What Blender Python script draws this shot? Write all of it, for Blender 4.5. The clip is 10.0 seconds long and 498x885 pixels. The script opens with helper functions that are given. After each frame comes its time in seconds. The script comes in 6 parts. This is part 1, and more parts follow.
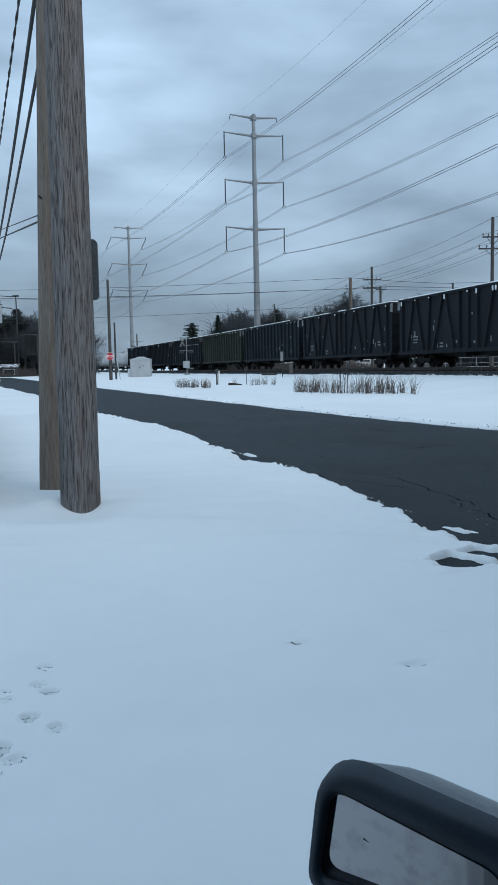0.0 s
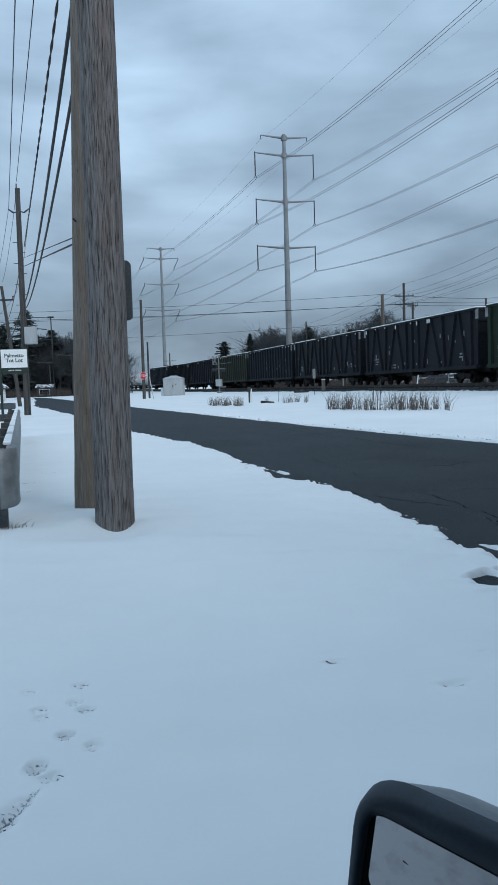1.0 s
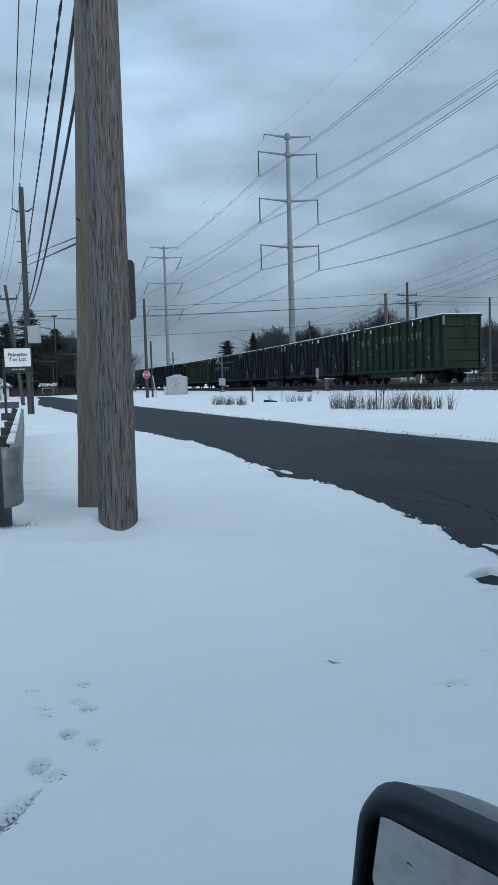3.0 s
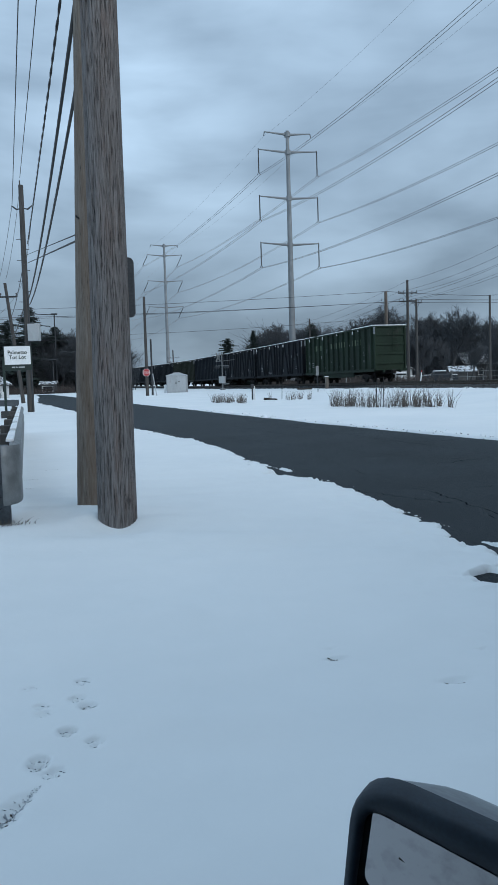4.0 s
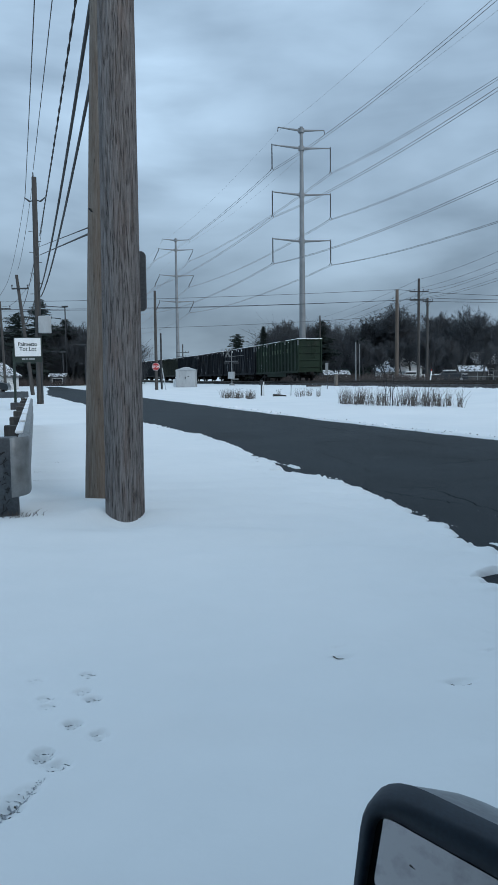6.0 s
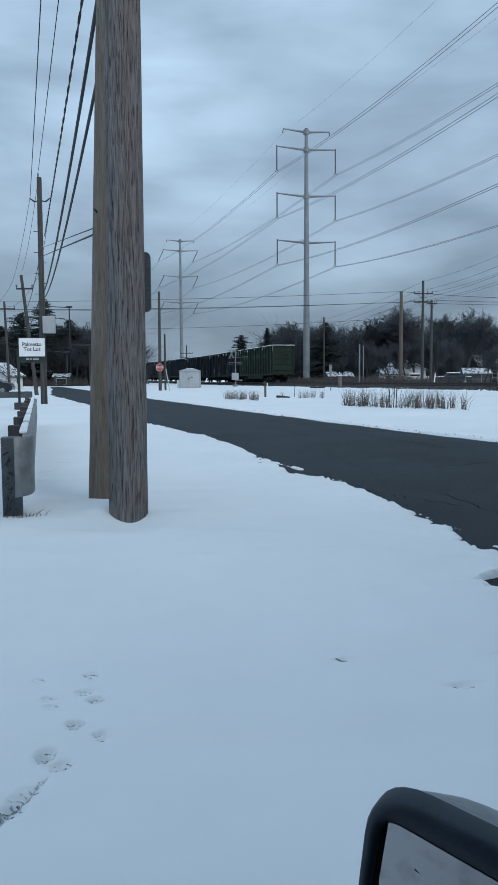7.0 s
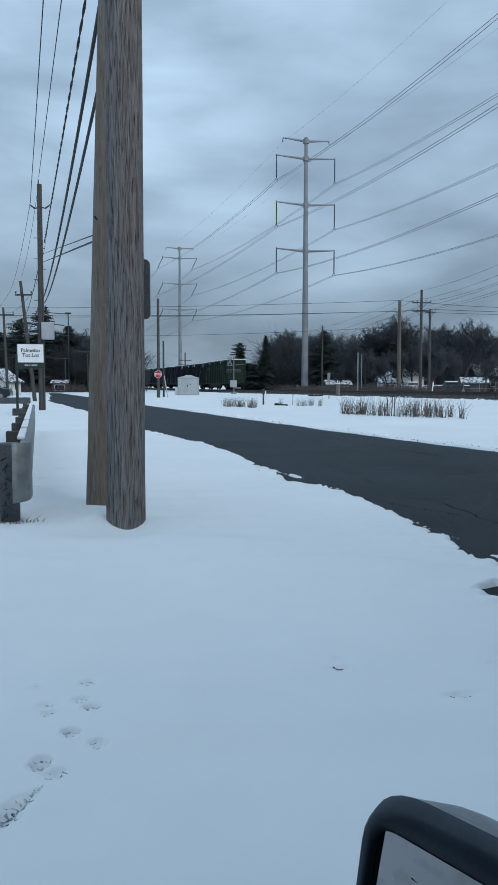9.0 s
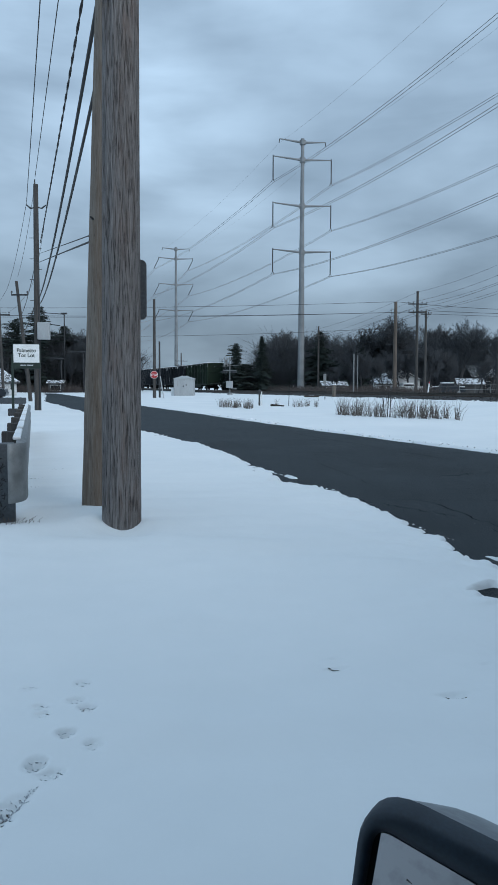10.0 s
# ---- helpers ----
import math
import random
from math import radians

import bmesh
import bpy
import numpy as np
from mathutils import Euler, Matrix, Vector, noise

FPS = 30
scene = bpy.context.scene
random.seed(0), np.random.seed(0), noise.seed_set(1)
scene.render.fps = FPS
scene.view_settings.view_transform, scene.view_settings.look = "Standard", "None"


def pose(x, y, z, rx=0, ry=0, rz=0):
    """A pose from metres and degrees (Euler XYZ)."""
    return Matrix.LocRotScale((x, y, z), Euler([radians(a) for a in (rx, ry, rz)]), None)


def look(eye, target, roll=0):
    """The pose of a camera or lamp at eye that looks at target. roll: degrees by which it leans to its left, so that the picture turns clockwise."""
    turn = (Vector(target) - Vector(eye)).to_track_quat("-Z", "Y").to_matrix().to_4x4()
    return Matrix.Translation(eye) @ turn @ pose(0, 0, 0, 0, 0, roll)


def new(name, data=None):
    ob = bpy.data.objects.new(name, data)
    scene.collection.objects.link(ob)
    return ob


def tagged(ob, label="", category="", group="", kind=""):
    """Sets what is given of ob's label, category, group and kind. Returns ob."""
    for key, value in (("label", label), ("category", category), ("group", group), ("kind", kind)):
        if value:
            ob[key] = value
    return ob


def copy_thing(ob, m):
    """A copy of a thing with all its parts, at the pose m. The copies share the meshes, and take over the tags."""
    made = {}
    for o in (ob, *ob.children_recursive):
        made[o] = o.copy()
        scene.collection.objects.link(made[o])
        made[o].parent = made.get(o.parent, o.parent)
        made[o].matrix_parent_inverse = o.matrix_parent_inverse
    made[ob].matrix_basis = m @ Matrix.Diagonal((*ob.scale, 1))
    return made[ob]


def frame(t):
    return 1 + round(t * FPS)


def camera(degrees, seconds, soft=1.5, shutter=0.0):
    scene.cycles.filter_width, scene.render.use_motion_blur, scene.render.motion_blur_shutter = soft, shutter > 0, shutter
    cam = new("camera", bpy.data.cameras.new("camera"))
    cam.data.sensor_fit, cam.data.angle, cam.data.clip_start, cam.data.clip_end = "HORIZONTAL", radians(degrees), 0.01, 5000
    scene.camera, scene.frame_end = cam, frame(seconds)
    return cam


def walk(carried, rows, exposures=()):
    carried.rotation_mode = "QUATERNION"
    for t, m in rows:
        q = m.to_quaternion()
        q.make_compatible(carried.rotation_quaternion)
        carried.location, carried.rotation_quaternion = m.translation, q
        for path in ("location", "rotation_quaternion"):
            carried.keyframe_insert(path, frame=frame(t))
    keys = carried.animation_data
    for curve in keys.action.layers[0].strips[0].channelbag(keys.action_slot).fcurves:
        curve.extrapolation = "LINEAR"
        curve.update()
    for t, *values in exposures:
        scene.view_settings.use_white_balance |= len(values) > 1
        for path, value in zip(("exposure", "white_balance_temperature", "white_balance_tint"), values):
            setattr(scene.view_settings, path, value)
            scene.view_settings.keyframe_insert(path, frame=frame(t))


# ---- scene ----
cam = camera(35.0, 10.0)
PATH = [
    (0.0, pose(0.0103, -0.0041, 1.4451, 84.225, 1.186, -3.370)),
    (0.1, pose(0.0100, -0.0051, 1.4455, 84.357, 1.308, -2.240)),
    (0.2, pose(0.0098, -0.0061, 1.4460, 84.437, 1.431, -1.600)),
    (0.3, pose(0.0095, -0.0071, 1.4465, 84.684, 1.554, -0.790)),
    (0.4, pose(0.0092, -0.0081, 1.4470, 84.914, 1.677, -0.540)),
    (0.5, pose(0.0089, -0.0091, 1.4475, 85.108, 1.800, -0.427)),
    (1.0, pose(0.0077, -0.0082, 1.4458, 85.571, 1.791, -1.043)),
    (1.5, pose(0.0088, -0.0099, 1.4458, 85.640, 1.675, -1.012)),
    (2.0, pose(0.0081, -0.0075, 1.4476, 85.588, 1.683, -0.853)),
    (2.5, pose(0.0031, -0.0094, 1.4496, 85.551, 1.720, -0.822)),
    (4.0, pose(0.0146, -0.0084, 1.4463, 85.361, 1.750, -0.806)),
    (4.5, pose(0.0106, -0.0028, 1.4465, 85.251, 1.541, -0.706)),
    (5.0, pose(0.0078, -0.0017, 1.4495, 85.152, 1.232, -0.549)),
    (5.5, pose(0.0073, 0.0016, 1.4484, 85.071, 0.954, -0.342)),
    (7.0, pose(0.0018, 0.0029, 1.4500, 85.164, 0.407, 0.123)),
    (7.5, pose(0.0029, -0.0000, 1.4509, 85.303, 0.378, 0.173)),
    (8.0, pose(0.0014, -0.0048, 1.4528, 85.464, 0.257, 0.129)),
    (8.5, pose(0.0006, 0.0016, 1.4498, 85.623, 0.159, 0.087)),
    (9.0, pose(0.0000, 0.0000, 1.4500, 85.710, 0.000, 0.000)),
    (9.5, pose(-0.0017, 0.0012, 1.4503, 85.754, -0.090, -0.156)),
    (10.0, pose(-0.0011, -0.0016, 1.4516, 85.764, -0.163, -0.288)),
]
walk(cam, PATH, [(0.0, 0.10), (0.6, 0.07), (2.0, 0.0), (10.0, 0.0)])

# ---- world and light ----
world = bpy.data.worlds.new("overcast_sky")
scene.world = world
world.use_nodes = True
wt = world.node_tree
wt.nodes.clear()


def wnode(kind, **kw):
    n = wt.nodes.new(kind)
    for k, v in kw.items():
        n.inputs[k].default_value = v
    return n


w_out = wnode("ShaderNodeOutputWorld")
w_bg = wnode("ShaderNodeBackground", Strength=1.37)
w_sky = wt.nodes.new("ShaderNodeTexSky")
w_sky.sky_type = "NISHITA"
w_sky.sun_disc = False
w_sky.sun_elevation = radians(29)
w_sky.sun_rotation = radians(139)
w_co = wt.nodes.new("ShaderNodeTexCoord")
w_sep = wt.nodes.new("ShaderNodeSeparateXYZ")
wt.links.new(w_co.outputs["Generated"], w_sep.inputs[0])


def wmath(op, a, b):
    n = wt.nodes.new("ShaderNodeMath")
    n.operation = op
    for i, v in enumerate((a, b)):
        if isinstance(v, (int, float)):
            n.inputs[i].default_value = v
        else:
            wt.links.new(v, n.inputs[i])
    return n.outputs[0]


# cloud deck: directions laid on a flat layer above the place
w_h = wmath("ADD", wmath("MAXIMUM", w_sep.outputs[2], 0.0), 0.34)
w_cmb = wt.nodes.new("ShaderNodeCombineXYZ")
wt.links.new(wmath("DIVIDE", w_sep.outputs[0], w_h), w_cmb.inputs[0])
wt.links.new(wmath("DIVIDE", w_sep.outputs[1], w_h), w_cmb.inputs[1])
w_n1 = wnode("ShaderNodeTexNoise", Scale=1.35, Detail=5.0, Roughness=0.47, Distortion=0.12)
w_n2 = wnode("ShaderNodeTexNoise", Scale=0.42, Detail=2.0, Roughness=0.5)
for n in (w_n1, w_n2):
    wt.links.new(w_cmb.outputs[0], n.inputs["Vector"])
w_mixn = wmath("ADD", wmath("MULTIPLY", w_n1.outputs["Fac"], 0.6), wmath("MULTIPLY", w_n2.outputs["Fac"], 0.4))
# long flat rolls low in the deck
w_flat = wt.nodes.new("ShaderNodeVectorMath")
w_flat.operation = "MULTIPLY"
w_flat.inputs[1].default_value = (1.0, 1.0, 4.2)
wt.links.new(w_co.outputs["Generated"], w_flat.inputs[0])
w_n3 = wnode("ShaderNodeTexNoise", Scale=2.6, Detail=5.0, Roughness=0.5, Distortion=0.4)
wt.links.new(w_flat.outputs[0], w_n3.inputs["Vector"])
w_roll = wmath("MULTIPLY", wmath("SUBTRACT", w_n3.outputs["Fac"], 0.5), 0.24)


def thin_spot(d, wide, gain):
    """Where the cloud thins and more light comes through, its rim broken by the noise."""
    dot = wt.nodes.new("ShaderNodeVectorMath")
    dot.operation = "DOT_PRODUCT"
    dot.inputs[1].default_value = Vector(d).normalized()
    wt.links.new(w_co.outputs["Generated"], dot.inputs[0])
    fall = wt.nodes.new("ShaderNodeMapRange")
    fall.interpolation_type = "SMOOTHSTEP"
    fall.inputs["From Min"].default_value, fall.inputs["From Max"].default_value = math.cos(radians(wide)), 1.0
    wt.links.new(dot.outputs["Value"], fall.inputs["Value"])
    return wmath("MULTIPLY", fall.outputs[0], wmath("MULTIPLY", w_n3.outputs["Fac"], gain))


w_lift = wmath("ADD", wmath("ADD", w_mixn, w_roll), wmath("MULTIPLY", w_sep.outputs[2], 0.05))
w_lift = wmath("ADD", w_lift, wmath("ADD", thin_spot((-0.08, 0.963, 0.259), 8.0, 0.20), thin_spot((-0.27, 0.90, 0.34), 14.0, 0.16)))
w_ramp = wt.nodes.new("ShaderNodeValToRGB")
w_ramp.color_ramp.elements[0].position = 0.39
w_ramp.color_ramp.elements[0].color = (0.163, 0.236, 0.322, 1)
w_ramp.color_ramp.elements[1].position = 0.63
w_ramp.color_ramp.elements[1].color = (0.472, 0.645, 0.828, 1)
wt.links.new(w_lift, w_ramp.inputs[0])
w_skys = wt.nodes.new("ShaderNodeVectorMath")
w_skys.operation = "SCALE"
w_skys.inputs["Scale"].default_value = 0.10
wt.links.new(w_sky.outputs[0], w_skys.inputs[0])
w_mix = wt.nodes.new("ShaderNodeMix")
w_mix.data_type = "RGBA"
w_mix.inputs["Factor"].default_value = 0.93
wt.links.new(w_skys.outputs[0], w_mix.inputs["A"])
wt.links.new(w_ramp.outputs[0], w_mix.inputs["B"])
# an overcast sky is brighter overhead than at the horizon
w_rise = wt.nodes.new("ShaderNodeMapRange")
w_rise.interpolation_type = "SMOOTHSTEP"
w_rise.inputs["From Min"].default_value, w_rise.inputs["From Max"].default_value = -0.02, 0.42
w_rise.inputs["To Min"].default_value, w_rise.inputs["To Max"].default_value = 0.53, 1.0
wt.links.new(w_sep.outputs[2], w_rise.inputs["Value"])
w_gain = wmath("ADD", w_rise.outputs[0], wmath("MULTIPLY", wmath("MAXIMUM", wmath("SUBTRACT", w_sep.outputs[2], 0.4), 0.0), 0.12))
w_lum = wt.nodes.new("ShaderNodeVectorMath")
w_lum.operation = "SCALE"
wt.links.new(w_mix.outputs["Result"], w_lum.inputs[0])
wt.links.new(w_gain, w_lum.inputs["Scale"])
wt.links.new(w_lum.outputs[0], w_bg.inputs["Color"])
wt.links.new(w_bg.outputs[0], w_out.inputs[0])

sun = new("sun", bpy.data.lights.new("sun", "SUN"))
sun.data.energy = 1.12
sun.data.angle = radians(40)
sun.data.color = (1.0, 0.99, 0.97)
sun.matrix_world = look((26, -30, 22), (0, 0, 0))
scene.view_settings.exposure = 0.0


# ---- materials ----
def material(name, c1, c2, scale=4.0, rough=0.8, metal=0.0, bump=0.2, fine=60.0, stretch=(1, 1, 1), c3=None, spots=0.0, randomize=0.0, dist=0.02, grain=0.5):
    """Two-scale procedural surface: broad patches c1..c2, fine grain in colour and relief, optional wear spots of c3."""
    m = bpy.data.materials.new(name)
    m.use_nodes = True
    t = m.node_tree
    b = t.nodes["Principled BSDF"]
    co = t.nodes.new("ShaderNodeTexCoord")
    mp = t.nodes.new("ShaderNodeMapping")
    mp.inputs["Scale"].default_value = stretch
    t.links.new(co.outputs["Object"], mp.inputs[0])
    vec = mp.outputs[0]
    if randomize:
        info = t.nodes.new("ShaderNodeObjectInfo")
        add = t.nodes.new("ShaderNodeVectorMath")
        add.operation = "MULTIPLY_ADD"
        add.inputs[1].default_value = (1, 1, 1)
        sc = t.nodes.new("ShaderNodeVectorMath")
        sc.operation = "SCALE"
        sc.inputs[0].default_value = (37, 11, 23)
        t.links.new(info.outputs["Random"], sc.inputs["Scale"])
        t.links.new(vec, add.inputs[0])
        t.links.new(sc.outputs[0], add.inputs[2])
        vec = add.outputs[0]
    n1 = t.nodes.new("ShaderNodeTexNoise")
    n1.inputs["Scale"].default_value, n1.inputs["Detail"].default_value = scale, 5.0
    n2 = t.nodes.new("ShaderNodeTexNoise")
    n2.inputs["Scale"].default_value, n2.inputs["Detail"].default_value = fine, 4.0
    for n in (n1, n2):
        t.links.new(vec, n.inputs["Vector"])
    r1 = t.nodes.new("ShaderNodeValToRGB")
    r1.color_ramp.elements[0].position, r1.color_ramp.elements[1].position = 0.32, 0.68
    r1.color_ramp.elements[0].color, r1.color_ramp.elements[1].color = (*c1, 1), (*c2, 1)
    t.links.new(n1.outputs["Fac"], r1.inputs[0])
    g = t.nodes.new("ShaderNodeMix")
    g.data_type, g.blend_type = "RGBA", "OVERLAY"
    g.inputs["Factor"].default_value = grain
    t.links.new(r1.outputs[0], g.inputs["A"])
    t.links.new(n2.outputs["Fac"], g.inputs["B"])
    col = g.outputs["Result"]
    if c3:
        n3 = t.nodes.new("ShaderNodeTexNoise")
        n3.inputs["Scale"].default_value, n3.inputs["Detail"].default_value = scale * 2.3, 6.0
        t.links.new(vec, n3.inputs["Vector"])
        r3 = t.nodes.new("ShaderNodeValToRGB")
        r3.color_ramp.elements[0].position, r3.color_ramp.elements[1].position = 0.62 - spots, 0.72 - spots
        t.links.new(n3.outputs["Fac"], r3.inputs[0])
        k = t.nodes.new("ShaderNodeMix")
        k.data_type = "RGBA"
        k.inputs["B"].default_value = (*c3, 1)
        t.links.new(r3.outputs[0], k.inputs["Factor"])
        t.links.new(col, k.inputs["A"])
        col = k.outputs["Result"]
    t.links.new(col, b.inputs["Base Color"])
    b.inputs["Roughness"].default_value, b.inputs["Metallic"].default_value = rough, metal
    if bump:
        bm_ = t.nodes.new("ShaderNodeBump")
        bm_.inputs["Strength"].default_value, bm_.inputs["Distance"].default_value = bump, dist
        t.links.new(n2.outputs["Fac"], bm_.inputs["Height"])
        t.links.new(bm_.outputs[0], b.inputs["Normal"])
    return m


M_snow = material("snow", (0.725, 0.758, 0.770), (0.785, 0.808, 0.812), 0.30, 0.75, 0, 0.45, 3.2, dist=0.03, grain=0.09)
M_snowcap = material("snow_cap", (0.76, 0.79, 0.82), (0.86, 0.86, 0.87), 3.0, 0.8, 0, 0.3, 30.0)
M_asphalt = material("wet_asphalt", (0.0070, 0.0112, 0.0145), (0.018, 0.025, 0.030), 0.45, 0.60, 0, 0.8, 60.0, c3=(0.027, 0.034, 0.039), spots=0.0, dist=0.012, grain=0.75)


def pole_wood(name, stops, tint, cut, checks):
    """Split grey pole timber: long fibres, short dark checks along them, blotches of another tint and a few knots."""
    m = bpy.data.materials.new(name)
    m.use_nodes = True
    t = m.node_tree
    b = t.nodes["Principled BSDF"]
    co = t.nodes.new("ShaderNodeTexCoord")

    def tex(scale, detail, rough, squash):
        mp = t.nodes.new("ShaderNodeMapping")
        mp.inputs["Scale"].default_value = (1, 1, squash)
        n = t.nodes.new("ShaderNodeTexNoise")
        n.inputs["Scale"].default_value, n.inputs["Detail"].default_value, n.inputs["Roughness"].default_value = scale, detail, rough
        n.inputs["Distortion"].default_value = 0.35
        t.links.new(co.outputs["Object"], mp.inputs[0])
        t.links.new(mp.outputs[0], n.inputs["Vector"])
        return n.outputs["Fac"]

    def ramp(fac, *elements):
        r = t.nodes.new("ShaderNodeValToRGB")
        e = r.color_ramp.elements
        while len(e) < len(elements):
            e.new(0.5)
        for k, (p, c) in zip(e, elements):
            k.position, k.color = p, (*c, 1)
        t.links.new(fac, r.inputs[0])
        return r.outputs[0]

    def blend(fac, a, c, how="MIX"):
        x = t.nodes.new("ShaderNodeMix")
        x.data_type, x.blend_type = "RGBA", how
        t.links.new(fac, x.inputs["Factor"])
        t.links.new(a, x.inputs["A"])
        t.links.new(c, x.inputs["B"])
        return x.outputs["Result"]

    fibre = tex(105, 6, 0.70, 0.040)
    split = tex(88, 5, 0.62, 0.048)
    knots = tex(13, 3, 0.5, 0.45)
    base = ramp(fibre, *stops)
    warm = ramp(tex(7, 4, 0.6, 0.16), (cut, (0, 0, 0)), (cut + 0.14, (0.75, 0.75, 0.75)))
    flat = t.nodes.new("ShaderNodeRGB")
    flat.outputs[0].default_value = (*tint, 1)
    base = blend(warm, base, blend(fibre, flat.outputs[0], base))
    dark = t.nodes.new("ShaderNodeRGB")
    dark.outputs[0].default_value = (0.020, 0.018, 0.017, 1)
    gaps = ramp(split, (checks, (0, 0, 0)), (checks + 0.13, (0.92, 0.92, 0.92)))
    spots = ramp(knots, (0.755, (0, 0, 0)), (0.79, (0.7, 0.7, 0.7)))
    base = blend(spots, blend(gaps, base, dark.outputs[0]), dark.outputs[0])
    t.links.new(base, b.inputs["Base Color"])
    b.inputs["Roughness"].default_value = 0.93
    h = t.nodes.new("ShaderNodeMath")
    h.operation = "SUBTRACT"
    t.links.new(fibre, h.inputs[0])
    t.links.new(gaps, h.inputs[1])
    bp = t.nodes.new("ShaderNodeBump")
    bp.inputs["Strength"].default_value, bp.inputs["Distance"].default_value = 0.9, 0.012
    t.links.new(h.outputs[0], bp.inputs["Height"])
    t.links.new(bp.outputs[0], b.inputs["Normal"])
    return m


M_wood = pole_wood("weathered_pole_wood", ((0.28, (0.062, 0.056, 0.054)), (0.48, (0.165, 0.152, 0.148)), (0.70, (0.285, 0.270, 0.262))), (0.165, 0.110, 0.088), 0.53, 0.530)
M_wood2 = pole_wood("smooth_pole_wood", ((0.30, (0.120, 0.098, 0.080)), (0.50, (0.215, 0.180, 0.150)), (0.72, (0.285, 0.250, 0.215))), (0.150, 0.104, 0.072), 0.44, 0.60)
M_stub = material("stub_wood", (0.10, 0.085, 0.07), (0.17, 0.15, 0.13), 4.0, 0.9, 0, 0.4, 30.0, (3, 3, 0.3))
M_wood3 = material("far_pole_wood", (0.038, 0.036, 0.035), (0.075, 0.070, 0.066), 3.0, 0.9, 0, 0.3, 20.0, (3, 3, 0.3))
M_brownpole = material("brown_pole_wood", (0.082, 0.066, 0.054), (0.125, 0.101, 0.083), 2.0, 0.9, 0, 0.3, 20.0, (3, 3, 0.3))
M_galv = material("galvanised_steel", (0.17, 0.178, 0.18), (0.27, 0.28, 0.282), 6.0, 0.55, 0.55, 0.15, 60.0, c3=(0.14, 0.13, 0.12), spots=-0.05, grain=0.15)
M_tower = material("tower_steel", (0.17, 0.185, 0.195), (0.24, 0.255, 0.265), 0.6, 0.6, 0.3, 0.1, 8.0, grain=0.15)
M_dark = material("dark_metal", (0.025, 0.028, 0.032), (0.05, 0.052, 0.055), 3.0, 0.6, 0.3, 0.1, 40.0)
M_cable = material("cable_rubber", (0.012, 0.012, 0.013), (0.025, 0.025, 0.027), 3.0, 0.7, 0, 0, 40.0)
M_conductor = material("aluminium_conductor", (0.16, 0.165, 0.17), (0.23, 0.235, 0.24), 3.0, 0.6, 0.3, 0, 40.0)
M_insul = material("insulator", (0.03, 0.035, 0.04), (0.05, 0.055, 0.06), 3.0, 0.5, 0, 0, 40.0)
M_black = material("black_railcar_paint", (0.0042, 0.0058, 0.0085), (0.0105, 0.013, 0.017), 0.5, 0.85, 0, 0.25, 7.0, (1, 1, 0.5), (0.022, 0.020, 0.019), -0.03, 1.0)
M_navy = material("navy_railcar_paint", (0.005, 0.008, 0.012), (0.011, 0.016, 0.022), 0.5, 0.8, 0, 0.25, 7.0, (1, 1, 0.5), (0.024, 0.023, 0.022), -0.03, 1.0)
M_green = material("green_railcar_paint", (0.0035, 0.0125, 0.0065), (0.0088, 0.0235, 0.0115), 0.45, 0.75, 0, 0.25, 7.0, (1, 1, 0.5), (0.030, 0.032, 0.026), -0.02)
M_olive = material("olive_railcar_paint", (0.016, 0.020, 0.014), (0.030, 0.034, 0.022), 0.5, 0.75, 0, 0.25, 7.0, (1, 1, 0.5), (0.04, 0.035, 0.025), -0.02)
M_under = material("running_gear", (0.010, 0.010, 0.010), (0.025, 0.022, 0.020), 2.0, 0.85, 0.2, 0.2, 20.0)
M_stencil = material("faded_stencil_paint", (0.10, 0.11, 0.115), (0.24, 0.25, 0.26), 2.0, 0.8, 0, 0, 20.0)
M_patch = material("pale_green_patch", (0.070, 0.105, 0.065), (0.10, 0.135, 0.085), 1.0, 0.8, 0, 0, 12.0)
M_tank = material("white_tank_paint", (0.42, 0.41, 0.40), (0.56, 0.55, 0.54), 0.8, 0.6, 0, 0.1, 9.0, c3=(0.22, 0.17, 0.13), spots=-0.03)
M_rail = material("rail_steel", (0.05, 0.042, 0.036), (0.10, 0.085, 0.072), 2.0, 0.5, 0.6, 0.1, 30.0, grain=0.15)
M_ballast = material("ballast_stone", (0.018, 0.019, 0.020), (0.06, 0.06, 0.06), 9.0, 0.95, 0, 1.0, 16.0, dist=0.05)
M_tie = material("creosoted_tie", (0.022, 0.018, 0.015), (0.05, 0.042, 0.035), 3.0, 0.9, 0, 0.4, 25.0)
M_bark = material("bare_bark", (0.024, 0.024, 0.025), (0.050, 0.049, 0.050), 2.0, 0.95, 0, 0.3, 15.0, randomize=1.0)
M_twig = material("bare_twigs", (0.034, 0.039, 0.045), (0.066, 0.070, 0.076), 0.3, 0.95, 0, 0, 15.0, randomize=1.0)
M_needle = material("spruce_needles", (0.016, 0.026, 0.024), (0.032, 0.048, 0.043), 1.2, 0.9, 0, 0.3, 14.0, randomize=1.0)
M_reed = material("dead_reeds", (0.072, 0.062, 0.055), (0.145, 0.124, 0.108), 1.5, 0.95, 0, 0, 20.0)
M_shrub = material("reddish_shrub", (0.055, 0.044, 0.040), (0.095, 0.076, 0.068), 1.0, 0.95, 0, 0, 20.0)
M_cabinet = material("grey_enamel_steel", (0.32, 0.34, 0.35), (0.42, 0.44, 0.45), 0.9, 0.55, 0.1, 0.1, 12.0, (1, 1, 0.4), (0.25, 0.23, 0.21), -0.05, grain=0.15)
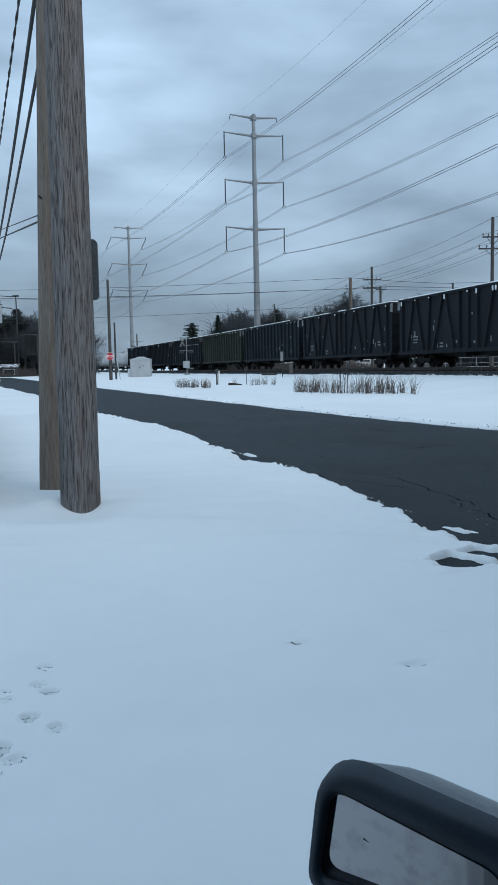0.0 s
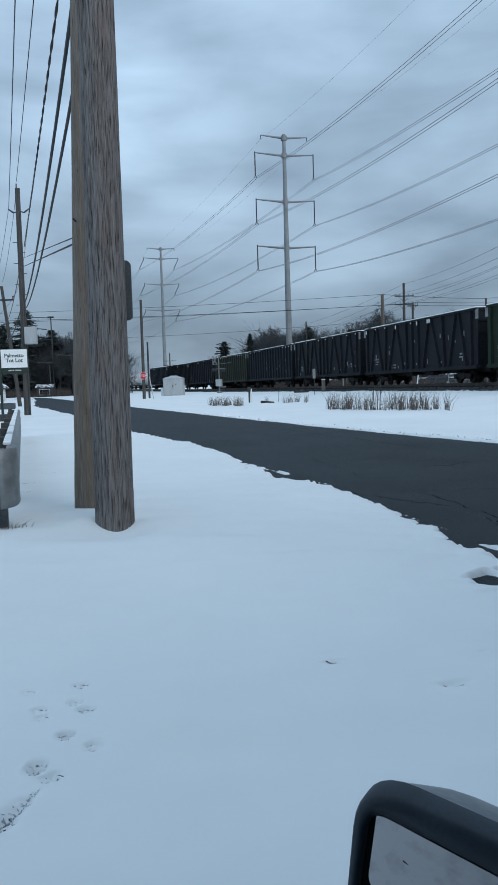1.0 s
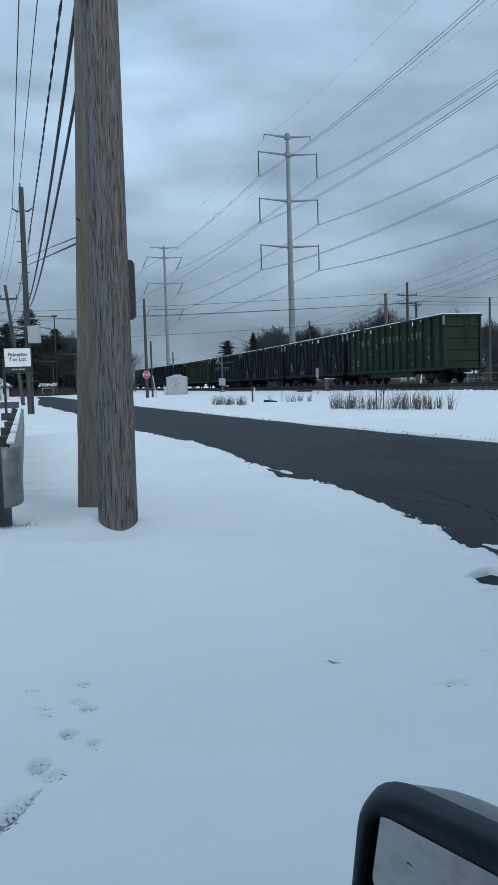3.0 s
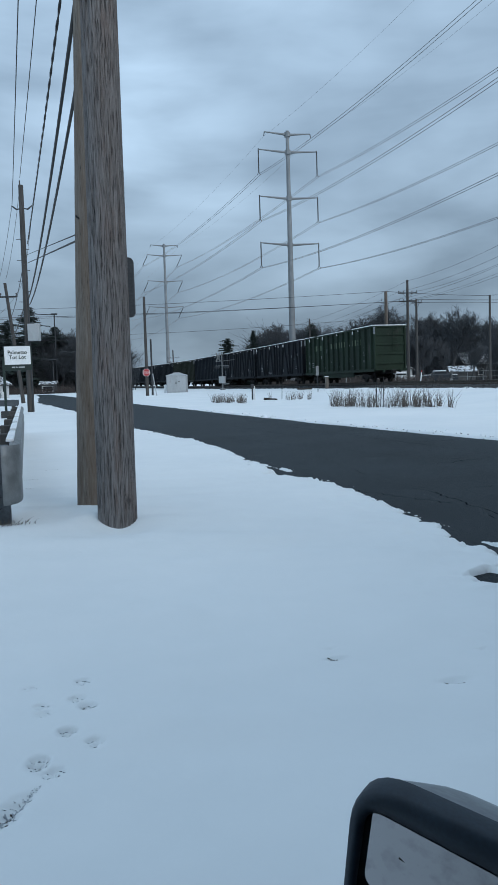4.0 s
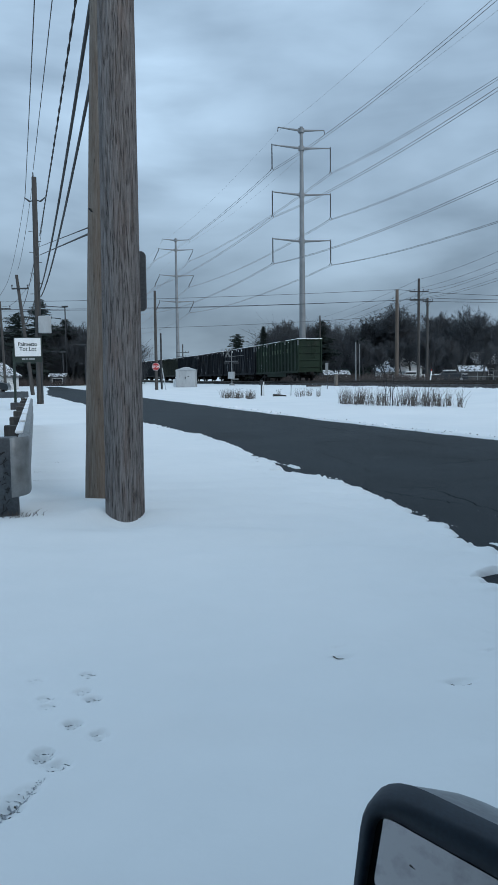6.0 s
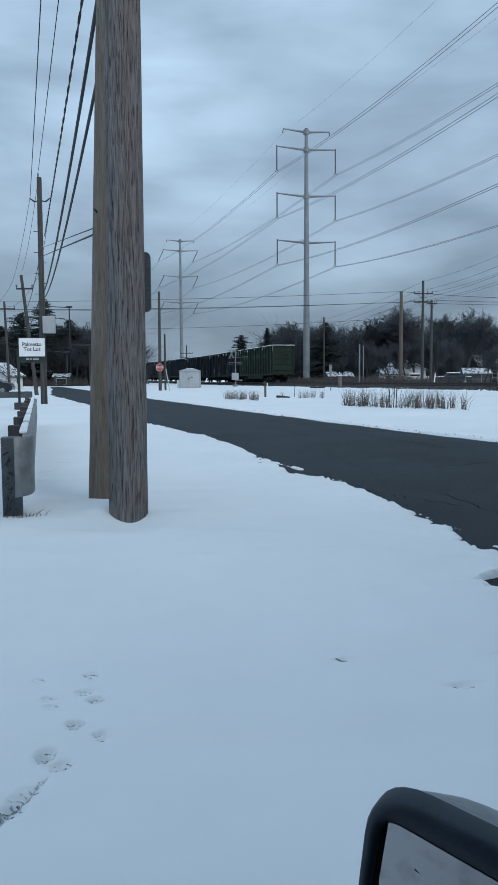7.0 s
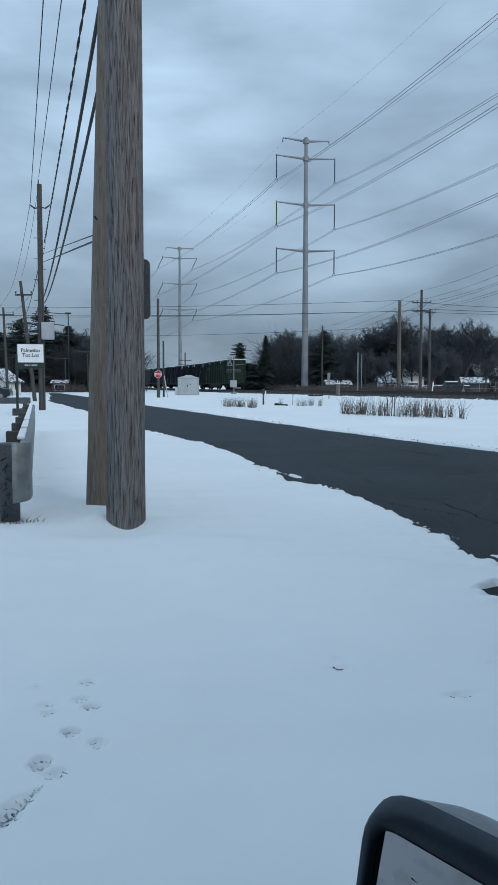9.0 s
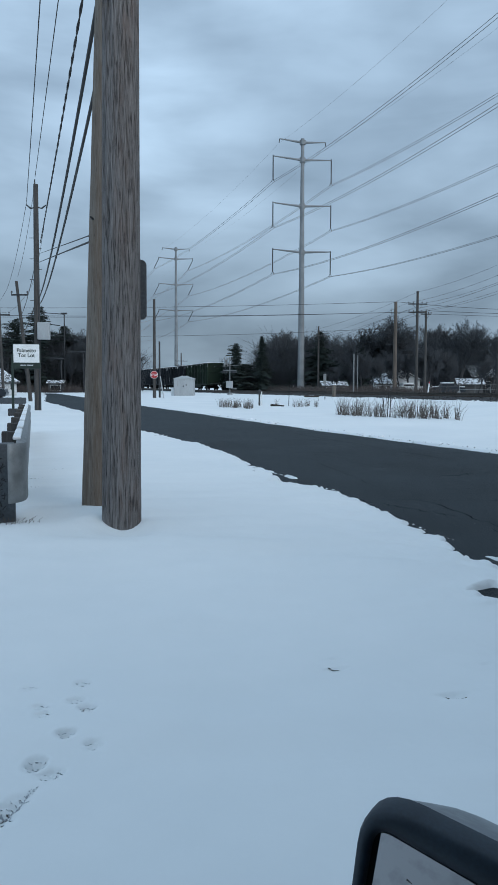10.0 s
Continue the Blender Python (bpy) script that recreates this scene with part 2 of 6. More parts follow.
M_white = material("white_sign_face", (0.66, 0.68, 0.68), (0.76, 0.77, 0.77), 2.0, 0.6, 0, 0, 20.0)
M_signgreen = material("dark_green_sign", (0.005, 0.014, 0.010), (0.008, 0.022, 0.016), 2.0, 0.5, 0, 0, 20.0)
M_text = material("dark_lettering", (0.010, 0.022, 0.018), (0.016, 0.030, 0.024), 2.0, 0.6, 0, 0, 20.0)
M_red = material("stop_red", (0.36, 0.018, 0.022), (0.46, 0.026, 0.030), 2.0, 0.5, 0, 0, 20.0)
M_siding = material("white_siding", (0.52, 0.53, 0.53), (0.64, 0.65, 0.65), 1.0, 0.8, 0, 0.2, 12.0, (0.2, 0.2, 8))
M_roof = material("dark_shingles", (0.05, 0.05, 0.052), (0.09, 0.088, 0.085), 2.0, 0.9, 0, 0.3, 14.0)
M_pane = material("window_dark", (0.012, 0.014, 0.017), (0.022, 0.025, 0.03), 1.0, 0.12, 0, 0, 12.0)
M_carpaint = material("dark_car_paint", (0.010, 0.014, 0.019), (0.016, 0.021, 0.028), 1.0, 0.3, 0.2, 0, 30.0)
M_blueblack = material("black_mirror_plastic", (0.006, 0.015, 0.027), (0.014, 0.029, 0.046), 12.0, 0.5, 0, 0.15, 240.0, dist=0.001)
M_shell = material("grey_mirror_shell", (0.16, 0.18, 0.20), (0.22, 0.24, 0.26), 9.0, 0.35, 0.3, 0, 90.0)
M_dirt_shade = material("leaf_dirt_and_shade", (0.030, 0.026, 0.022), (0.07, 0.06, 0.05), 20.0, 0.95, 0, 0.2, 90.0)
M_shade_wall = material("dark_low_bounce_wall", (0.075, 0.055, 0.048), (0.13, 0.095, 0.08), 3.0, 0.9, 0, 0.3, 20.0, (1, 1, 3))
M_alum = material("aluminium_plate", (0.060, 0.068, 0.078), (0.09, 0.10, 0.11), 3.0, 0.6, 0.2, 0, 40.0)

M_roofsnow = material("patchy_roof_snow", (0.50, 0.53, 0.56), (0.74, 0.76, 0.78), 1.2, 0.85, 0, 0.3, 9.0, c3=(0.06, 0.06, 0.062), spots=0.15)
# for road grit, and for shade laid into the paw prints
M_print_shade_grit = material("wet_grey_slush", (0.24, 0.27, 0.30), (0.44, 0.47, 0.50), 40.0, 0.6, 0, 0.2, 160.0, dist=0.002)

M_mirror = bpy.data.materials.new("mirror_glass")
M_mirror.use_nodes = True
_t = M_mirror.node_tree
_b = _t.nodes["Principled BSDF"]
_b.inputs["Metallic"].default_value, _b.inputs["Roughness"].default_value = 1.0, 0.06
_n = _t.nodes.new("ShaderNodeTexNoise")
_n.inputs["Scale"].default_value, _n.inputs["Detail"].default_value = 45.0, 6.0
_r = _t.nodes.new("ShaderNodeValToRGB")
_r.color_ramp.elements[0].position, _r.color_ramp.elements[1].position = 0.30, 0.52
_r.color_ramp.elements[0].color, _r.color_ramp.elements[1].color = (0.36, 0.345, 0.35, 1), (0.50, 0.48, 0.485, 1)
_c = _t.nodes.new("ShaderNodeTexCoord")
_t.links.new(_c.outputs["Object"], _n.inputs["Vector"])
_t.links.new(_n.outputs["Fac"], _r.inputs[0])
_t.links.new(_r.outputs[0], _b.inputs["Base Color"])

for _m in (M_black, M_navy, M_green, M_olive, M_under):
    _m.node_tree.nodes["Principled BSDF"].inputs["Specular IOR Level"].default_value = 0.34
M_crack = material("open_crack", (0.005, 0.006, 0.007), (0.010, 0.011, 0.012), 6.0, 1.0, 0, 0, 60.0)
M_crack.node_tree.nodes["Principled BSDF"].inputs["Specular IOR Level"].default_value = 0.02
M_asphalt.node_tree.nodes["Principled BSDF"].inputs["Specular IOR Level"].default_value = 0.15


# ---- mesh helpers ----
def obj_from(name, verts, faces, mat, parent=None, label="", smooth=False):
    me = bpy.data.meshes.new(name)
    me.from_pydata([tuple(v) for v in verts], [], faces)
    me.materials.append(mat)
    if smooth:
        me.polygons.foreach_set("use_smooth", [True] * len(me.polygons))
    me.update()
    ob = new(name, me)
    if parent:
        ob.parent = parent
    if label:
        tagged(ob, label)
    return ob


def part(name, bm, mat, parent=None, label="", smooth=False):
    """One bmesh as one mesh object, under a thing or a part."""
    me = bpy.data.meshes.new(name)
    bmesh.ops.recalc_face_normals(bm, faces=bm.faces)
    bm.to_mesh(me)
    bm.free()
    me.materials.append(mat)
    if smooth:
        me.polygons.foreach_set("use_smooth", [True] * len(me.polygons))
    ob = new(name, me)
    if parent:
        ob.parent = parent
    if label:
        tagged(ob, label)
    return ob


def share(ob, parent, m):
    """Another part on the same mesh."""
    o = new(ob.name.split(".")[0], ob.data)
    o.parent = parent
    o.matrix_local = m
    return o


def thing(name, label, category, m=None, group="", kind=""):
    e = new(name)
    e.empty_display_size = 0.2
    if m is not None:
        e.matrix_world = m
    return tagged(e, label, category, group, kind)


def box(bm, c, s, bevel=0.0, m=None):
    mm = Matrix.Translation(c) @ Matrix.Diagonal((*s, 1))
    if m is not None:
        mm = m @ mm
    r = bmesh.ops.create_cube(bm, size=1.0, matrix=mm)
    if bevel:
        es = list({e for v in r["verts"] for e in v.link_edges})
        bmesh.ops.bevel(bm, geom=es, offset=bevel, segments=2, affect="EDGES", profile=0.5)
    return bm


def boxes(*specs, bevel=0.0):
    bm = bmesh.new()
    for c, s in specs:
        box(bm, c, s, bevel)
    return bm


def tube(bm, a, b, r1, r2=None, seg=10, caps=True):
    a, b = Vector(a), Vector(b)
    r2 = r1 if r2 is None else r2
    d = b - a
    m = Matrix.Translation((a + b) / 2) @ d.to_track_quat("Z", "Y").to_matrix().to_4x4()
    bmesh.ops.create_cone(bm, cap_ends=caps, segments=seg, radius1=r1, radius2=r2, depth=d.length, matrix=m)
    return bm


def tubes(*specs, seg=10):
    bm = bmesh.new()
    for s in specs:
        tube(bm, *s, seg=seg)
    return bm


def wire(name, pts, r, mat, parent=None, seg=5, label="", category=""):
    """A thin cable along the points."""
    n = len(pts)
    P = [Vector(p) for p in pts]
    vs, fs = [], []
    for i, p in enumerate(P):
        d = (P[min(i + 1, n - 1)] - P[max(i - 1, 0)]).normalized()
        u = d.cross(Vector((0, 0, 1)))
        u = u.normalized() if u.length > 1e-4 else Vector((1, 0, 0))
        w = u.cross(d)
        for k in range(seg):
            t = 2 * math.pi * k / seg
            vs.append(p + r * (math.cos(t) * u + math.sin(t) * w))
    for i in range(n - 1):
        for k in range(seg):
            k2 = (k + 1) % seg
            fs.append((i * seg + k, i * seg + k2, (i + 1) * seg + k2, (i + 1) * seg + k))
    ob = obj_from(name, vs, fs, mat, parent, smooth=True)
    if label:
        tagged(ob, label, category)
    return ob


def span(a, b, sag, n=24):
    a, b = Vector(a), Vector(b)
    return [a.lerp(b, i / n) - Vector((0, 0, 4 * sag * (i / n) * (1 - i / n))) for i in range(n + 1)]


# ---- the lie of the land ----
ALONG, ACROSS = Vector((-0.311, 0.9505)), Vector((0.9505, 0.311))
EDGE_A = np.array([-900, 4.28, 4.38, 4.46, 4.56, 4.74, 4.86, 4.96, 5.15, 5.45, 5.8, 6.5, 7.3, 8.3, 9.1, 10.2, 10.6, 11.2, 11.6, 12.4, 13.6, 15.4, 17.4, 21.0, 25.0, 43.0, 67.0, 99.0, 121.0, 126.0, 900])
EDGE_P = np.array([9.4, 8.0, 3.66, 3.42, 3.27, 3.29, 3.42, 3.86, 3.86, 3.98, 4.03, 4.26, 4.29, 4.43, 4.49, 4.66, 4.28, 4.16, 4.38, 4.62, 4.64, 4.82, 4.93, 4.95, 4.85, 4.85, 4.65, 7.2, 8.3, 30.0, 30.0])
# strips of snow reaching out over the asphalt, as (along, across) at both ends and half a width
TONGUES = [(5.06, 3.55, 4.60, 3.70, 0.012), (5.10, 3.80, 4.88, 3.92, 0.012), (5.78, 4.10, 5.55, 4.13, 0.035), (12.5, 4.55, 11.5, 4.60, 0.06)]
FAR_A = np.array([-900, 12.0, 13.4, 14.8, 17.0, 19.5, 23.5, 29.0, 35.0, 48.0, 900])
FAR_P = np.array([11.2, 10.9, 10.55, 10.36, 10.22, 10.12, 10.0, 10.0, 9.95, 9.90, 9.95])
FAR_EDGE = 10.2
ROAD_Z = -0.025


def track_x(y):
    """The track's near side, and with 1.52 added its middle."""
    u = (np.clip(y, -80, 420) if isinstance(y, np.ndarray) else min(420.0, max(-80.0, y))) - 45.0
    return 16.5 - 0.22 * u - 0.0003 * u * u


def rail_z(y):
    return 0.95 - 0.006 * (np.clip(y, 20, 150) - 40.0)


def smooth01(t):
    t = np.clip(t, 0, 1)
    return t * t * (3 - 2 * t)


def wave(x, y, k, seed):
    """Cheap smooth value noise, about -1 to 1."""
    rs = np.random.RandomState(seed)
    out = np.zeros_like(x)
    for i in range(6):
        th, ph, f = rs.uniform(0, 6.28), rs.uniform(0, 6.28), k * rs.uniform(0.6, 1.7)
        out = out + np.sin((x * math.cos(th) + y * math.sin(th)) * f + ph + 1.3 * np.sin((y * math.cos(th) - x * math.sin(th)) * f * 0.7 + ph * 2))
    return out / 4.0


PRINTS = [(-0.79, 3.76, 0.5), (-0.78, 3.56, 0.6), (-0.71, 3.46, 1.0), (-0.93, 3.49, 0.5), (-0.89, 3.40, 0.5), (-1.03, 3.70, 0.2), (-0.74, 3.18, 1.0), (-0.61, 3.09, 0.6), (-0.80, 2.91, 1.0), (-0.80, 2.95, 0.8), (-0.74, 2.84, 0.5), (-0.71, 2.86, 0.5), (-0.79, 2.66, 0.3), (-0.81, 2.61, 0.4), (-0.81, 2.55, 0.5)]
SLITS = [(0.48, 3.975, 0.05), (1.01, 3.655, 0.07), (0.46, 4.12, 0.03), (1.27, 4.08, 0.03)]


def ground_z(x, y):
    x, y = np.asarray(x, float), np.asarray(y, float)
    a = -0.311 * x + 0.9505 * y
    p = 0.9505 * x + 0.311 * y
    near_w = np.exp(-((np.hypot(x, y)) / 60.0) ** 2)
    edge = np.interp(a, EDGE_A, EDGE_P)
    rough = 0.10 * wave(x, y, 2.2, 3) + 0.055 * wave(x, y, 6.5, 4) + 0.055 * wave(x, y, 17.0, 5) + 0.040 * wave(x, y, 37.0, 6)
    d1 = edge + rough * np.where(a < 5.4, 0.65, 1.0) - p
    for a0, p0, a1, p1, half in TONGUES:
        k = np.clip(((a - a0) * (a1 - a0) + (p - p0) * (p1 - p0)) / ((a1 - a0) ** 2 + (p1 - p0) ** 2), 0, 1)
        d1 = np.maximum(d1, half + 0.07 + 0.35 * rough - np.hypot(a - a0 - k * (a1 - a0), p - p0 - k * (p1 - p0)))
    d2 = p - (np.interp(a, FAR_A, FAR_P) + 0.5 * rough + 0.05 * wave(x, y, 0.8, 7))
    d = np.maximum(d1, d2)
    body = 0.028 * wave(x, y, 0.7, 1) + 0.015 * wave(x, y, 1.7, 2) + 0.0105 * wave(x * 0.45, y * 1.5, 4.2, 8) * (1 + wave(x, y, 0.8, 16))
    # broken, lumpy crust along the verge
    body = body + np.exp(-((np.abs(d1) - 0.25) / 0.55) ** 2) * (0.016 * wave(x, y, 9.0, 21) + 0.009 * wave(x, y, 22.0, 22)) * near_w
    # wind ripples on the shoulder before the poles
    body = body + 0.032 * wave(x * 0.45 + 0.2 * y, y * 1.25, 5.0, 24) * np.exp(-((y - 7.3) / 1.5) ** 2 - ((x + 0.2) / 3.0) ** 2) + 0.016 * wave(x * 0.8, y, 6.0, 25) * np.exp(-((y - 6.0) / 3.0) ** 2 - ((x - 0.6) / 2.0) ** 2)
    lip = smooth01((d + 0.05) / np.where(a < 5.5, 0.14, 0.20))
    z = -0.14 + lip * (0.14 + body)
    # loose crumbs of snow lying on the verge of the asphalt
    isl = wave(x, y, 5.0, 11) + 0.6 * wave(x, y, 13.0, 12)
    crumb = smooth01((isl - 0.95) / 0.35) * smooth01((d1 + 0.13) / 0.05) * (d1 < 0.05) * (a < 30) * 0.105
    z = np.maximum(z, -0.14 + crumb)
    # bank up to the railway
    q = (x - track_x(y)) * 0.975
    bank = (rail_z(y) - 0.42) * smooth01((q + 13.0) / 11.0)
    z = z + bank * (p > FAR_EDGE + 0.3)
    # drift at the foot of the poles
    z = z + 0.075 * np.exp(-(((x + 2.05) / 0.75) ** 2 + ((y - 8.75) / 0.40) ** 2)) + 0.06 * np.exp(-(((x + 1.58) / 0.22) ** 2 + ((y - 8.2) / 0.35) ** 2))
    z = z - 0.075 * np.exp(-(((x + 1.13) / 0.28) ** 2 + ((y - 7.72) / 0.25) ** 2)) + 0.035 * np.exp(-(((x + 0.85) / 0.25) ** 2 + ((y - 7.95) / 0.3) ** 2))
    # paw prints: a pad and four toes pressed in; and two slits melted by buried leaves
    sel = (np.abs(x + 0.85) < 0.6) & (y > 2.2) & (y < 4.0)
    if sel.any():
        xs, ys, dz = x[sel], y[sel], np.zeros(int(sel.sum()))
        for px, py, d in PRINTS:
            wide = ((xs - px) / 0.045) ** 2 + ((ys - py) / 0.05) ** 2
            dz -= 0.010 * d * np.exp(-wide ** 2)
            for ox, oy, r in ((0.0, -0.014, 0.0155), (-0.026, 0.012, 0.0105), (-0.009, 0.026, 0.011), (0.010, 0.026, 0.011), (0.027, 0.011, 0.0105)):
                rr = ((xs - px - ox) ** 2 + (ys - py - oy) ** 2) / (r * r)
                dz -= 0.027 * d * np.exp(-rr ** 2)
            dz += 0.003 * d * np.exp(-((np.sqrt(wide) - 1.25) / 0.22) ** 2)
        # scuffed furrow leading up to the prints
        tt = np.clip(((xs + 0.86) * 0.12 + (ys - 2.48) * 0.28) / 0.0928, 0, 1)
        off = np.hypot(xs + 0.86 - 0.12 * tt, ys - 2.48 - 0.28 * tt)
        dz -= 0.020 * (1 - 0.8 * tt) * np.exp(-(off / (0.030 - 0.014 * tt)) ** 2) * (1 + 0.5 * wave(xs, ys, 90.0, 31))
        z[sel] += dz
    sel = (x > 0.2) & (x < 1.6) & (y > 3.4) & (y < 4.4)
    if sel.any():
        xs, ys, dz = x[sel], y[sel], np.zeros(int(sel.sum()))
        for px, py, w in SLITS:
            dz -= 0.42 * w * np.exp(-(((xs - px) / w) ** 2 + ((ys - py) / (0.5 * w)) ** 2) ** 2)
        z[sel] += dz
    return z


def gz(x, y):
    p = 0.9505 * x + 0.311 * y
    if y > 30 and (p > FAR_EDGE + 0.8 or p < 4.0):
        # away from the verge and prints only the bank matters
        k = (x - float(track_x(y))) * 0.975
        t = min(1.0, max(0.0, (k + 13.0) / 11.0))
        rz = 0.95 - 0.006 * (min(150.0, max(20.0, y)) - 40.0)
        return (rz - 0.42) * t * t * (3 - 2 * t) if p > FAR_EDGE else 0.0
    return float(ground_z(np.array([float(x)]), np.array([float(y)]))[0])


def steps(*segs):
    out = [segs[0][0]]
    for lo, hi, n in segs:
        out += list(np.linspace(lo, hi, n + 1)[1:])
    return np.array(out)


def build_ground():
    far = [60, 90, 140, 220, 350, 560, 900, 1500]
    a = np.concatenate([-np.array(far[::-1]), np.arange(-40, 2, 2.0), steps((2.0, 2.4, 14), (2.4, 3.9, 150), (3.9, 4.3, 20), (4.3, 6.6, 130), (6.6, 14, 190), (14, 30, 130), (30, 60, 75), (60, 150, 70)), np.array([170, 200, 260, 350, 500, 800, 1500])])
    p = np.concatenate([-np.array(far[::-1]), steps((-50, -6, 30), (-6, -0.4, 46), (-0.4, -0.2, 6), (-0.2, 0.8, 100), (0.8, 2.9, 50), (2.9, 5.1, 120), (5.1, 5.6, 8), (5.6, 9.4, 10), (9.4, 9.6, 4), (9.6, 11.2, 30), (11.2, 30, 40), (30, 80, 40)), np.array([100, 140, 220, 350, 560, 900, 1500])])
    A, P = np.meshgrid(a, p, indexing="ij")
    X = ALONG.x * A + ACROSS.x * P
    Y = ALONG.y * A + ACROSS.y * P
    Z = ground_z(X, Y)
    n, m = A.shape
    V = np.stack([X, Y, Z], -1).reshape(-1, 3)
    I = np.arange(n * m).reshape(n, m)
    Fq = np.stack([I[:-1, :-1], I[:-1, 1:], I[1:, 1:], I[1:, :-1]], -1).reshape(-1, 4)
    me = bpy.data.meshes.new("ground")
    me.vertices.add(len(V))
    me.vertices.foreach_set("co", V.ravel())
    me.loops.add(Fq.size)
    me.loops.foreach_set("vertex_index", Fq.ravel())
    me.polygons.add(len(Fq))
    me.polygons.foreach_set("loop_start", np.arange(0, Fq.size, 4))
    me.polygons.foreach_set("loop_total", np.full(len(Fq), 4))
    me.polygons.foreach_set("use_smooth", np.ones(len(Fq), bool))
    me.update(calc_edges=True)
    me.validate()
    me.flip_normals()
    me.materials.append(M_snow)
    tagged(new("ground", me), "snow-covered verge with paw prints and ragged melted edges", "snow", kind="structure")


build_ground()


def build_road():
    vs, fs = [], []
    rows_a = np.concatenate([np.arange(-60, 60, 1.0), np.arange(60, 420, 12.0)])
    cols = np.linspace(1.6, 11.6, 21)
    for a_ in rows_a:
        for c_ in cols:
            q = ALONG * float(a_) + ACROSS * float(c_)
            crown = 0.05 * (1 - ((c_ - 7.2) / 5.0) ** 2)
            vs.append((q.x, q.y, ROAD_Z - 0.045 + crown))
    w = len(cols)
    for i in range(len(rows_a) - 1):
        for j in range(w - 1):
            fs.append((i * w + j, i * w + j + 1, (i + 1) * w + j + 1, (i + 1) * w + j))
    road = obj_from("road", vs, fs, M_asphalt, smooth=True)
    tagged(road, "wet dark asphalt road with fine cracks between snowbanks", "road", kind="structure")
    # cracks: narrow sunken seams with darker tar
    rng = random.Random(5)
    cr_v, cr_f = [], []

    def crack(a0, p0, a1, p1, wd):
        n = 26
        pts = []
        for i in range(n + 1):
            t = i / n
            a_, p_ = a0 + (a1 - a0) * t + rng.uniform(-0.09, 0.09), p0 + (p1 - p0) * t + rng.uniform(-0.05, 0.05)
            q = ALONG * a_ + ACROSS * p_
            crown = 0.05 * (1 - ((p_ - 7.2) / 5.0) ** 2)
            pts.append(Vector((q.x, q.y, ROAD_Z - 0.045 + crown + 0.002)))
        b0 = len(cr_v)
        for i, q in enumerate(pts):
            d = (pts[min(i + 1, n)] - pts[max(i - 1, 0)]).normalized()
            s = Vector((-d.y, d.x, 0)) * wd * rng.uniform(0.08, 0.6)
            cr_v.extend((q - s, q + s))
        for i in range(n):
            cr_f.append((b0 + 2 * i, b0 + 2 * i + 1, b0 + 2 * i + 3, b0 + 2 * i + 2))

    for spec in ((9.0, 4.9, 8.3, 6.6, 0.014), (8.3, 6.6, 7.2, 8.4, 0.012), (14.5, 7.0, 15.0, 10.0, 0.012), (22.0, 5.2, 12.0, 7.2, 0.010), (12.0, 7.2, 9.0, 10.0, 0.010), (8.8, 5.3, 6.5, 5.0, 0.02), (6.8, 4.9, 4.0, 4.4, 0.02), (30, 7.6, 18, 7.4, 0.015), (19, 5.2, 19.6, 9.9, 0.012), (10.5, 5.4, 13.5, 5.9, 0.010), (26, 8.8, 9.0, 8.6, 0.016), (9.2, 4.5, 12.5, 4.2, 0.018), (12.5, 4.2, 17.0, 4.5, 0.014), (7.6, 5.0, 9.2, 4.5, 0.02), (16.0, 6.1, 15.4, 7.4, 0.022), (11.0, 6.8, 11.3, 8.2, 0.02)):
        crack(*spec)
    obj_from("crack", cr_v, cr_f, M_crack, road)


build_road()


